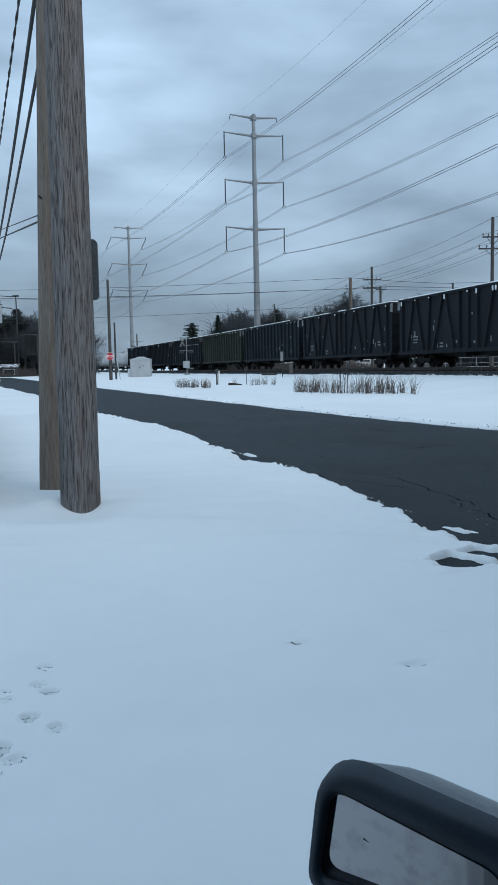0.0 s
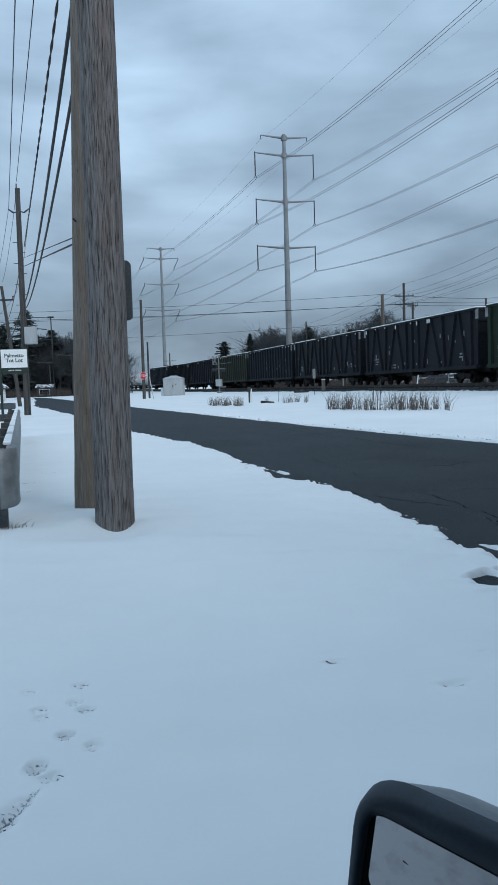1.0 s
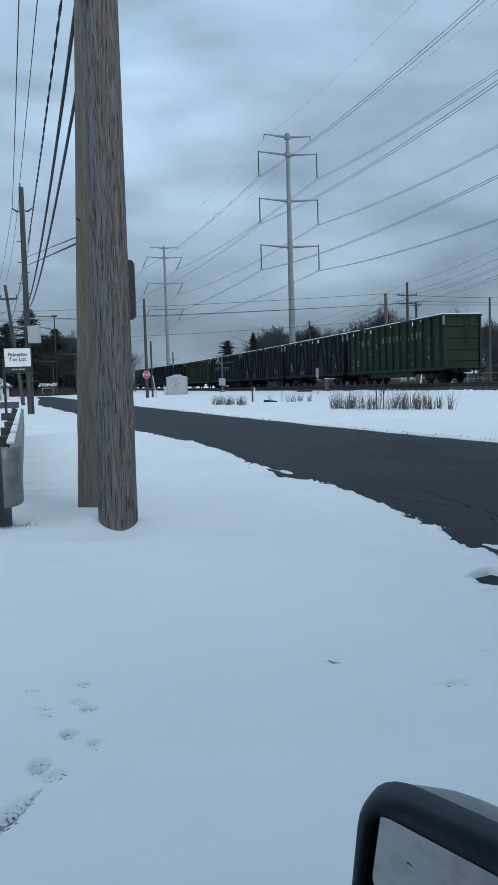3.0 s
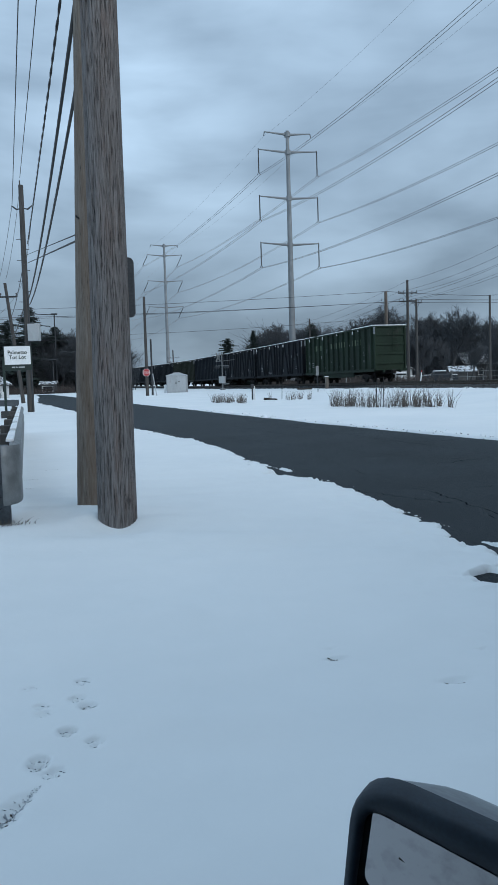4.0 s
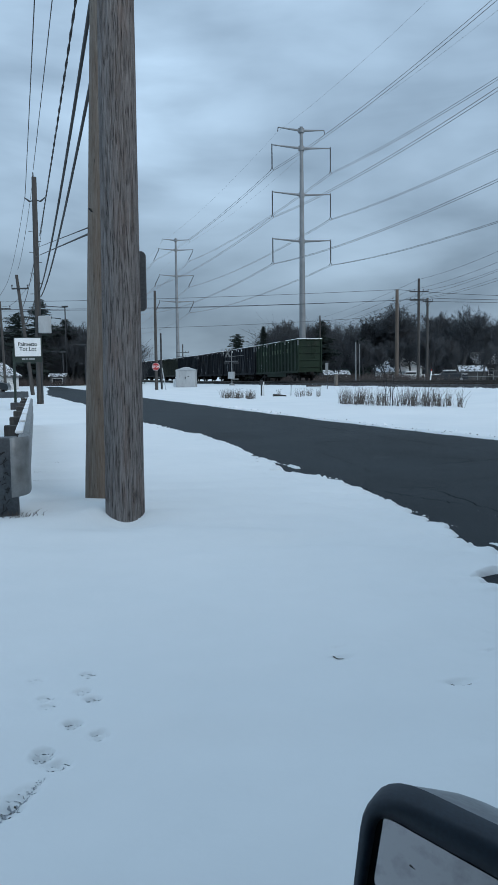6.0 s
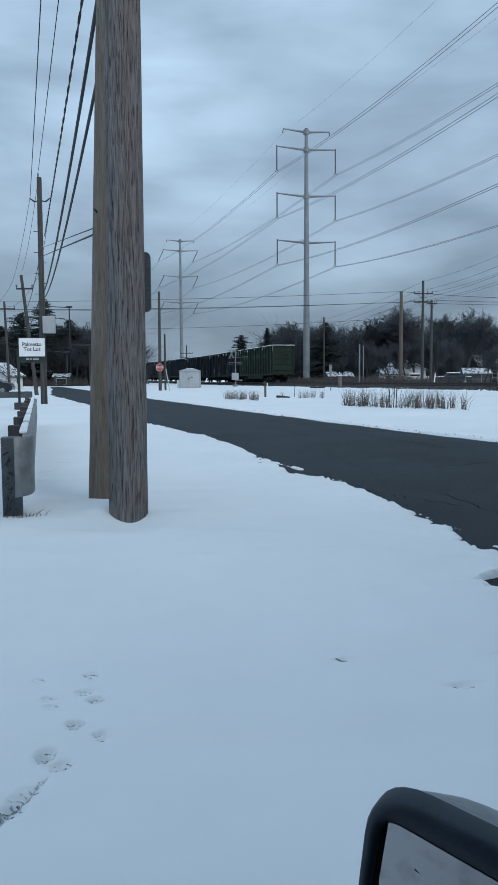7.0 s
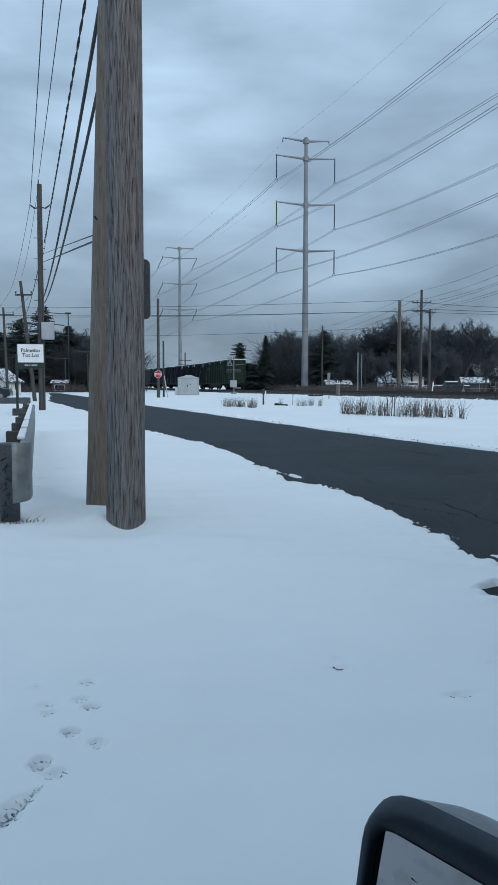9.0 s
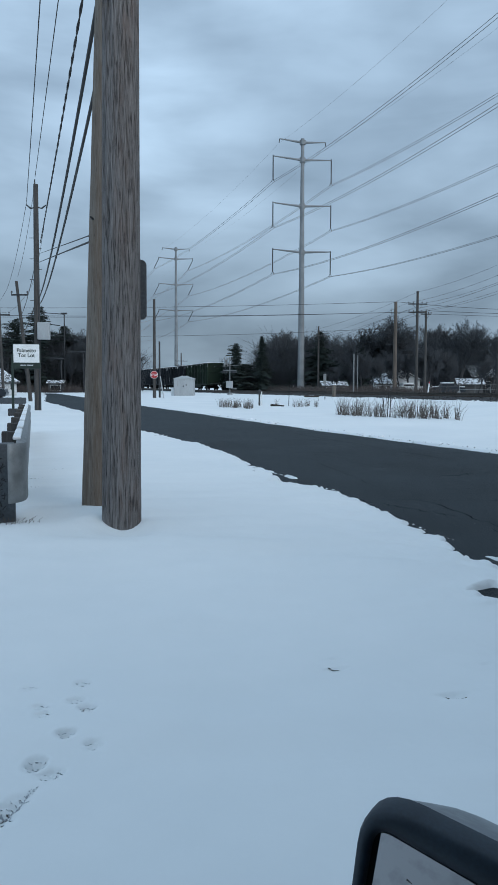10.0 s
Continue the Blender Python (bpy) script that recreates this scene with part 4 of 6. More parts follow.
# twisted pair of service cables
_base = span((SP.x + 0.25, SP.y, 8.95), (RP.x + 0.16, RP.y, 9.1), 0.12, 240)
for _ph in (0, math.pi):
    wire("twisted_cable", [p + Vector((0.017 * math.cos(i * 0.55 + _ph), 0, 0.017 * math.sin(i * 0.55 + _ph))) for i, p in enumerate(_base)], 0.016, M_cable, overhead)
for a, b, sag, r in (((SP.x - 0.45, SP.y, 11.05), (MP.x - 0.9, MP.y, 8.9), 0.5, 0.012), ((SP.x, SP.y, 11.95), (MP.x, MP.y, 9.95), 0.5, 0.012), ((SP.x + 0.65, SP.y, 11.05), (MP.x + 0.9, MP.y, 8.9), 0.9, 0.012),
                     ((SP.x, SP.y, 8.0), (MP.x, MP.y, 6.5), 0.5, 0.02), ((SP.x, SP.y, 6.0), (MP.x, MP.y, 5.2), 0.5, 0.03), ((MP.x - 0.9, MP.y, 8.9), (-27.9, 86, 9.1), 0.4, 0.013), ((MP.x + 0.9, MP.y, 8.9), (-26.3, 86, 9.1), 0.6, 0.013),
                     ((SP.x, SP.y, 8.3), (-1.76, 9.2, 3.15), 0.0, 0.008), ((SP.x, SP.y, 7.85), (-1.76, 9.2, 3.08), 0.0, 0.013)):
    wire("conductor", span(a, b, sag, 20), r, M_cable, overhead)


# ---- transmission line ----
def steel_tower(base, yaw, label, slant):
    """Tapered steel monopole with four pairs of arms; the lower three pairs carry long insulators."""
    tw = thing("transmission_tower", label, "power pylon", Matrix.Translation(base) @ Matrix.Rotation(radians(yaw), 4, "Z"), group="transmission towers")
    bm = bmesh.new()
    tube(bm, (0, 0, -0.3), (0, 0, 41.0), 0.60, 0.27, 12)
    part("shaft", bm, M_tower, tw, smooth=False)
    part("base_flange", tubes(((0, 0, 0), (0, 0, 0.35), 0.85, 0.85), seg=12), M_tower, tw)
    for z, half in ((40.4, 3.9), (37.6, 5.0), (30.2, 5.0), (22.75, 5.0)):
        part("collar", tubes(((0, 0, z - 0.35), (0, 0, z + 0.35), 0.5, 0.5), seg=12), M_tower, tw)
        for sx in (-1, 1):
            b = bmesh.new()
            tube(b, (sx * 0.2, 0, z), (sx * half, 0, z + 0.30), 0.21, 0.09, 8)
            part("arm", b, M_tower, tw)
            b = bmesh.new()
            if half > 4:
                dx, dl = -1.5 * slant, 3.3 - 0.75 * slant
                tube(b, (sx * half, 0, z + 0.45), (sx * half, 0, z - 0.1), 0.09, 0.09, 6)
                tube(b, (sx * half, 0, z - 0.1), (sx * half + dx, 0, z - dl), 0.10, 0.10, 8)
                tube(b, (sx * half + dx, 0, z - dl), (sx * half + dx - 0.28, 0, z - dl - 0.45), 0.05, 0.05, 5)
                tube(b, (sx * half + dx, 0, z - dl), (sx * half + dx + 0.28, 0, z - dl - 0.45), 0.05, 0.05, 5)
                part("insulator_string", b, M_insul, tw)
            else:
                tube(b, (sx * half, 0, z + 0.3), (sx * (half + 0.12), 0, z - 0.4), 0.08, 0.06, 6)
                part("shield_clamp", b, M_insul, tw)
    return tw


T1, T2 = Vector((9.3, 132.0, 0.35)), Vector((-20.2, 233.0, 0.0))
STEP = T1 - T2
NEXT = Vector((26.8, -101.0, 0))
steel_tower(T1, 14.5, "tall grey steel monopole pylon with three tiers of arms", 0.0)
steel_tower(T2, 14.5, "distant grey steel monopole pylon with slanted insulators", 0.85)
lines = thing("transmission_line", "twin grey high-voltage conductors hanging between pylons", "cables")
_side = Vector((math.cos(radians(14.5)), math.sin(radians(14.5)), 0))
for z, half, dz in ((40.4, 4.0, -0.4), (37.6, 5.0, -3.75), (30.2, 5.0, -3.75), (22.75, 5.0, -3.75)):
    for sx in (-1, 1):
        sl = -1.28 if half > 4 else 0
        p1 = T1 + _side * (sx * half) + Vector((0, 0, z + dz))
        p2 = T2 + _side * (sx * half + sl) + Vector((0, 0, z + dz + (0.64 if half > 4 else 0)))
        p0 = p1 + NEXT
        p3 = p2 - STEP
        for off in ((-0.23, 0.23) if half > 4 else (0,)):
            o = _side * off
            r = 0.029 if half > 4.5 else 0.011
            wire("conductor", span(p1 + o, p0 + o, 2.1, 30), r, M_conductor, lines)
            wire("conductor", span(p1 + o, p2 + o, 1.3, 30), r, M_conductor, lines)
            wire("conductor", span(p2 + o, p3 + o, 1.8, 20), r, M_conductor, lines)


# ---- poles beyond the railway ----
def far_utility(x, y, h, label, arms, mat=M_wood3, r=0.17, lean=0.0, arm_ang=0, braces=True):
    b = (x, y, gz(x, y) - 0.05)
    p = wood_pole("utility_pole", label, b, (x + lean, y, h), r, r * 0.72, mat)
    for z, half in arms:
        crossarm(p, z - b[2], half, arm_ang, M_dark, braces=braces)
    return p


far_utility(18.9, 100.0, 11.8, "pale brown wooden utility pole with cut top", [], M_brownpole, 0.27)
far_utility(22.7, 105.0, 13.7, "grey wooden utility pole with double crossarm", [(12.0, 1.25), (10.9, 1.2)], M_wood3, 0.22)
far_utility(22.72, 100.0, 10.7, "dark wooden utility pole with crossarm and insulators", [(10.25, 0.62)], M_wood3, 0.19)
far_utility(25.6, 69.0, 13.6, "dark wooden utility pole with crossarms and braces", [(11.9, 0.95), (10.9, 1.3)], M_wood3, 0.19)
far_utility(28.8, 90.0, 10.0, "plain dark wooden utility pole", [], M_wood3, 0.16)
far_utility(10.9, 118.0, 10.0, "dark wooden utility pole before spruce", [(8.6, 0.9)], M_wood3, 0.15, 0.0, 20)
far_utility(-16.5, 205.0, 9.4, "distant utility pole with two crossarms", [(7.3, 1.6), (6.2, 1.6)], M_wood3, 0.2, braces=False)
far_utility(-40.0, 240.0, 8.4, "distant utility pole with crossarm", [(6.9, 1.8)], M_wood3, 0.2, braces=False)
far_utility(-46.0, 215.0, 7.0, "distant utility pole with crossarm", [(6.0, 1.6)], M_wood3, 0.2, braces=False)
cross = thing("street_line", "dark power cables crossing the sky between wooden poles", "cables")
for a, b, sag, r in (((18.9, 100, 11.8), (-62, 104, 11.6), 0.6, 0.022), ((22.9, 100, 10.6), (-62, 104, 10.9), 0.7, 0.030), ((22.0, 100, 10.6), (-62, 104, 10.6), 0.7, 0.018),
                     ((21.4, 105, 9.0), (-62, 120, 9.6), 1.2, 0.02), ((22.9, 100, 10.7), (70, 96, 10.5), 0.6, 0.024), ((18.9, 100, 11.8), (28.8, 90, 9.95), 0.1, 0.022), ((22.9, 100, 10.3), (70, 96, 10.1), 0.5, 0.02), ((28.8, 90, 10.0), (80, 80, 10.5), 0.3, 0.02)):
    wire("cable", span(a, b, sag, 26), r, M_cable, cross)
for zz, dx, tx in ((12.2, 1.2, 0.8), (12.2, -1.2, -0.8), (11.2, 1.5, 1.2), (11.2, -1.5, -1.2), (11.2, 0.5, 0.5), (13.6, 0.0, 0.0)):
    wire("cable", span((22.7 + dx, 105, zz), (25.6 + tx, 69, zz - 0.05 + (0.0 if zz < 13 else 0)), 0.45, 20), 0.014, M_cable, cross)
    wire("cable", span((25.6 + tx, 69, zz - 0.05), (30.0 + tx, 20, zz + 0.3), 0.6, 20), 0.014, M_cable, cross)
    wire("cable", span((22.7 + dx, 105, zz), (10.6 + 0.5 * dx, 140, zz - 3.0), 0.5, 12), 0.014, M_cable, cross)


# ---- by the crossing ----
def stop_pole():
    p = wood_pole("utility_pole", "slender grey wooden pole carrying a stop sign", (-9.15, 80.0, -0.05), (-9.12, 80.0, 9.9), 0.17, 0.12, M_wood3)
    s = thing("stop_sign", "red octagonal stop sign with white border and lettering", "stop sign", pose(-9.15, 79.835, 2.35))
    for r, y, mat, nm, seg in ((0.40, 0, M_white, "border", 8), (0.365, -0.012, M_red, "face", 8)):
        bm = bmesh.new()
        bmesh.ops.create_cone(bm, cap_ends=True, segments=seg, radius1=r, radius2=r, depth=0.012, matrix=Matrix.Translation((0, y, 0)) @ Matrix.Rotation(radians(90), 4, "X") @ Matrix.Rotation(radians(22.5), 4, "Z"))
        part(nm, bm, mat, s)
    text("STOP", 0.29, (0, -0.022, -0.10), M_white, s)


def text(body, size, loc, mat, parent, rz=0):
    cu = bpy.data.curves.new("lettering", "FONT")
    cu.body, cu.size, cu.align_x, cu.extrude, cu.offset = body, size, "CENTER", 0.003, size * 0.02
    tmp = new("tmp", cu)
    me = bpy.data.meshes.new_from_object(tmp.evaluated_get(bpy.context.evaluated_depsgraph_get()))
    bpy.data.objects.remove(tmp)
    me.materials.clear()
    me.materials.append(mat)
    ob = new("lettering", me)
    ob.parent = parent
    ob.matrix_local = pose(*loc, 90, 0, rz)
    return ob


stop_pole()
dark_post = tagged(part("guy_pole", tubes(((-9.05, 84.0, -0.1), (-9.05, 84.0, 5.9), 0.11, 0.09), seg=10), M_dark, None), "short dark wooden pole beside the crossing", "pole")
guard_tube = tagged(part("guy_wire_guard", tubes(((-8.1, 79.0, -0.05), (-8.55, 80.0, 2.2), 0.05, 0.05), seg=8), M_cabinet, None), "pale leaning guy wire guard", "pole")


def signal_cabinet():
    c = thing("signal_cabinet", "grey steel railway signal cabinet with low snowy roof", "cabinet", pose(-7.3, 95.5, gz(-7.3, 95.5), 0, 0, -4))
    bm = bmesh.new()
    box(bm, (0, 0, 1.02), (2.35, 1.7, 2.04), 0.03)
    part("body", bm, M_cabinet, c)
    r = bmesh.new()
    box(r, (0, 0, 2.05), (2.46, 1.80, 0.08), 0.02)
    low = [r.verts.new((sx * 1.23, sy * 0.90, 2.08)) for sx, sy in ((-1, -1), (1, -1), (1, 1), (-1, 1))]
    top = [r.verts.new((sx * 0.35, sy * 0.25, 2.36)) for sx, sy in ((-1, -1), (1, -1), (1, 1), (-1, 1))]
    for k in range(4):
        r.faces.new((low[k], low[(k + 1) % 4], top[(k + 1) % 4], top[k]))
    r.faces.new(top)
    part("roof", r, M_cabinet, c)
    part("snow", boxes(((0, 0.1, 2.37), (0.8, 0.6, 0.06)), bevel=0.025), M_snowcap, c)
    for sx in (-0.6, 0.6):
        part("door", boxes(((sx, -0.86, 1.05), (1.10, 0.03, 1.85)), bevel=0.01), M_cabinet, c)
    part("door_handle", boxes(((-0.02, -0.89, 1.15), (0.10, 0.06, 0.22)), bevel=0.02), M_dark, c)
    part("vent", boxes(((0.35, -0.885, 1.3), (0.16, 0.02, 0.10)), bevel=0.0), M_dark, c)
    part("meter_box", boxes(((-1.38, 0, 0.5), (0.42, 0.5, 1.0)), bevel=0.05), M_white, c, "white meter box")


signal_cabinet()


def crossing_signal():
    x, y = -1.86, 97.0
    c = thing("crossing_signal", "railway crossing mast with crossbuck, lamps and relay box", "crossing signal", pose(x, y, gz(x, y), 0, 0, -18))
    part("mast", tubes(((0, 0, 0), (0, 0, 4.6), 0.075, 0.06), seg=10), M_galv, c)
    part("foundation", tubes(((0, 0, -0.1), (0, 0, 0.25), 0.35, 0.3), seg=10), M_galv, c)
    for sgn in (-1, 1):
        bm = bmesh.new()
        box(bm, (0, 0, 0), (1.3, 0.03, 0.22), 0.0, Matrix.Translation((-0.45, -0.12, 4.0)) @ Matrix.Rotation(radians(72), 4, "Z") @ Matrix.Rotation(radians(50 * sgn), 4, "Y"))
        part("crossbuck_board", bm, M_galv, c)
    part("lamp_bar", tubes(((-0.85, -0.05, 2.95), (0.85, -0.05, 2.95), 0.035, 0.035), seg=8), M_galv, c)
    for sx in (-0.75, -0.45, 0.45, 0.75):
        b = bmesh.new()
        tube(b, (sx, -0.02, 2.78), (sx, -0.14, 2.78), 0.17, 0.17, 12)
        lamp = part("lamp_head", b, M_dark, c)
        part("hood", tubes(((sx, -0.14, 2.80), (sx, -0.36, 2.78), 0.15, 0.16), seg=12), M_dark, lamp)
    part("arm_bar", tubes(((0, -0.05, 4.35), (0.75, -0.05, 4.35), 0.03, 0.03), seg=6), M_galv, c)
    part("gate_arm_bar", tubes(((-0.9, -0.05, 3.45), (1.6, -0.05, 3.65), 0.025, 0.025), seg=6), M_galv, c)
    part("relay_box", boxes(((0.0, -0.12, 1.25), (0.75, 0.45, 0.85)), bevel=0.03), M_cabinet, c)
    part("gate_motor", boxes(((0.45, 0.1, 0.75), (0.7, 0.3, 0.18)), bevel=0.03), M_galv, c)


crossing_signal()


def marker(x, y, parts, name, label, category):
    e = thing(name, label, category, pose(x, y, gz(x, y)))
    for nm, bm, mat in parts:
        part(nm, bm, mat, e)
    return e


marker(0.95, 52.5, [("post", tubes(((0, 0, -0.1), (0, 0, 1.02), 0.055, 0.05), seg=8), M_dark), ("cap", boxes(((0, 0, 0.92), (0.22, 0.16, 0.28)), bevel=0.04), M_dark), ("sleeve", tubes(((0.14, 0.1, -0.1), (0.14, 0.1, 0.95), 0.05, 0.05), seg=8), M_white)], "marker_post", "short dark marker post with pale plastic sleeve", "post")
marker(6.17, 61.0, [("post", tubes(((0, 0, -0.1), (0, 0, 2.1), 0.035, 0.035), seg=6), M_dark), ("plate", boxes(((-0.03, -0.05, 1.62), (0.22, 0.02, 0.72)), bevel=0.005), M_galv)], "marker_sign", "narrow white marker sign on thin dark post", "sign")
marker(7.87, 70.0, [("post", tubes(((0, 0, -0.1), (0, 0, 1.05), 0.17, 0.16), seg=12), M_stub), ("cap", tubes(((0, 0, 1.05), (0, 0, 1.10), 0.21, 0.17), seg=12), M_snowcap)], "wooden_stub", "short brown wooden stub post with snowy top", "post")
marker(18.0, 78.0, [("stake", tubes(((0, 0, -0.1), (0.16, 0, 1.25), 0.07, 0.06), seg=8), M_white), ("tip", tubes(((0.16, 0, 1.25), (0.18, 0, 1.42), 0.05, 0.04), seg=8), M_red)], "marker_stake", "leaning white marker stake with red tip", "post")
marker(12.07, 88.0, [("post", tubes(((0, 0, -0.1), (0, 0, 4.6), 0.09, 0.07), seg=8), M_galv)], "signal_pole", "slim pale grey steel pole behind the railway", "pole")
marker(13.07, 92.0, [("post", tubes(((0, 0, -0.1), (0, 0, 4.6), 0.06, 0.05), seg=8), M_galv)], "signal_pole", "thin pale grey steel pole behind the railway", "pole")
tagged(part("dark_plank", boxes(((5.6, 66.5, gz(5.6, 66.5) + 0.16), (1.25, 0.3, 0.12)), bevel=0.03), M_tie, None), "dark timber plank lying in snow", "plank")
tagged(part("dark_plank", tubes(((1.7, 51.5, gz(1.7, 51.5) + 0.08), (2.5, 51.0, gz(2.5, 51.0) + 0.03), 0.09, 0.06), seg=8), M_tie, None), "dark broken timber lying in snow", "plank")

# ---- park side: guard rail, sign ----
def guard_rail():
    g = thing("guard_rail", "galvanised steel guard rail on square posts with snow on top", "guard rail")
    ends = [Vector((-2.325, 8.06, 0)), Vector((-6.5, 23.7, 0))]
    d = (ends[1] - ends[0]).normalized()
    nrm = Vector((d.y, -d.x, 0))
    prof = [(0.0, 0.79), (0.08, 0.74), (0.08, 0.68), (0.01, 0.61), (0.08, 0.54), (0.08, 0.45), (0.01, 0.38), (0.08, 0.31), (0.08, 0.25), (0.0, 0.19)]
    vs, fs = [], []
    n = 14
    for i in range(n + 1):
        q = ends[0].lerp(ends[1], i / n)
        for o, z in prof:
            vs.append(q + nrm * o + Vector((0, 0, z + 0.05)))
        for o, z in reversed(prof):
            vs.append(q + nrm * (o - 0.02) + Vector((0, 0, z + 0.05)))
    k = 2 * len(prof)
    for i in range(n):
        for j in range(k):
            j2 = (j + 1) % k
            fs.append((i * k + j, i * k + j2, (i + 1) * k + j2, (i + 1) * k + j))
    fs.append(tuple(range(k)))
    obj_from("beam", vs, fs, M_galv, g)
    for i in range(8):
        q = ends[0].lerp(ends[1], (i + (0.02 if i else 0.09)) / 7.2)
        bm = bmesh.new()
        side = 0.14 if i else 0.135
        m = Matrix.Translation((q.x - nrm.x * side, q.y - nrm.y * side, 0)) @ Matrix.Rotation(math.atan2(-d.x, d.y), 4, "Z")
        box(bm, (0, 0, 0.33), (0.20, 0.20, 1.0), 0.012, m)
        part("post", bm, M_wood3 if i else M_alum, g)
    # wing terminal: the sheet curls round from the beam to face the road's traffic
    wv, wf, cols = [], [], 12
    for i in range(cols + 1):
        t = i / cols
        turn = radians(8 + 150 * max(0.0, t - 0.35) / 0.65)
        if i == 0:
            q, hd = ends[0] + d * 0.24 + nrm * 0.09, -d
        else:
            q = q + hd * 0.052
            hd = Matrix.Rotation(-turn * 0.11, 3, "Z") @ hd
        low, high = 0.265 + 0.02 * (1 - t), 0.850 + 0.01 * t
        for k in range(5):
            wv.append(q + Vector((0, 0, low + (high - low) * k / 4)))
    for i in range(cols):
        for k in range(4):
            wf.append((i * 5 + k, (i + 1) * 5 + k, (i + 1) * 5 + k + 1, i * 5 + k + 1))
    plate = obj_from("end_plate", wv, wf, M_galv, g, "smooth curled end of the rail", smooth=True)
    thick = plate.modifiers.new("sheet", "SOLIDIFY")
    thick.thickness = 0.006
    s = bmesh.new()
    for i in range(7):
        a, b = ends[0].lerp(ends[1], (i + 0.25) / 7.2), ends[0].lerp(ends[1], (i + 0.98) / 7.2)
        m = Matrix.Translation(((a + b) / 2) + Vector((0, 0, 0.855)) - nrm * 0.02) @ Matrix.Rotation(math.atan2(-d.x, d.y), 4, "Z")
        box(s, (0, 0, 0), (0.085, (b - a).length, 0.035), 0.012, m)
    part("snow", s, M_snowcap, g, "line of snow lying on the rail")
    # scribbles on the end post: plain strokes
    rng = random.Random(4)
    for i in range(13):
        z, x = 0.02 + i * 0.052, -2.555 + 0.05 * (i % 3) / 2
        for k in range(2):
            a = (x + rng.uniform(-0.02, 0.05), 8.105, z + rng.uniform(0, 0.04))
            b = (x + rng.uniform(-0.02, 0.06), 8.105, z + rng.uniform(0.02, 0.075))
            part("scribble_stroke", tubes((a, b, 0.0055, 0.0045), seg=5), M_cable, g)
    # the return across the far end
    r = thing("guard_rail", "galvanised steel guard rail along the car park edge", "guard rail")
    part("beam", boxes(((-14.8, 38.0, 0.62), (8.6, 0.06, 0.30)), bevel=0.02), M_alum, r)
    for i in range(5):
        part("post", boxes(((-18.6 + i * 1.95, 38.1, 0.35), (0.16, 0.14, 0.85)), bevel=0.01), M_wood3, r)


guard_rail()


def park_sign():
    x, y = -9.9, 36.0
    s = thing("park_sign", "white and dark green park sign on dark posts", "sign", pose(x, y, gz(x, y), 0, 0, 10))
    part("backing", boxes(((0, 0, 2.68), (1.24, 0.05, 1.12)), bevel=0.02), M_signgreen, s)
    part("panel", boxes(((0, -0.03, 2.80), (1.14, 0.02, 0.82)), bevel=0.004), M_white, s)
    text("Palmetto", 0.235, (0, -0.043, 2.86), M_text, s)
    text("Tot Lot", 0.235, (0, -0.043, 2.64), M_text, s)
    for i, w in enumerate((0.14, 0.08, 0.26)):
        part("caption_bar", boxes((((-0.2, -0.06, 0.16)[i], -0.03, 2.27), (w, 0.012, 0.055))), M_cabinet, s)
    part("post", boxes(((-0.62, 0.0, 1.35), (0.11, 0.11, 2.8)), bevel=0.01), M_signgreen, s)
    part("foot", boxes(((-0.62, 0.0, 0.14), (0.44, 0.32, 0.34)), bevel=0.03), M_dark, s)


park_sign()


# ---- street light far along the road ----
def street_lamp(x, y, h, arm, label):
    l = thing("street_lamp", label, "street lamp", pose(x, y, gz(x, y)))
    part("pole", tubes(((0, 0, 0), (0, 0, h), 0.13, 0.09), seg=8), M_dark, l)
    part("arm", tubes(((0, 0, h), (arm * 0.9, 0, h + 0.25), 0.07, 0.05), seg=6), M_dark, l)
    b = bmesh.new()
    box(b, (arm * 0.9, 0, h + 0.22), (0.9, 0.36, 0.18), 0.06)
    part("lamp_head", b, M_dark, l)
    part("lamp_head", boxes(((0, 0, h + 0.12), (1.0, 0.5, 0.26)), bevel=0.08), M_dark, l)


street_lamp(-29.5, 130.0, 12.7, -4.0, "grey street lamp with long curved arm")
street_lamp(-29.6, 128.0, 5.3, -1.6, "low grey street lamp under trees")
street_lamp(-26.0, 128.0, 6.4, -2.0, "grey street lamp with short arm")


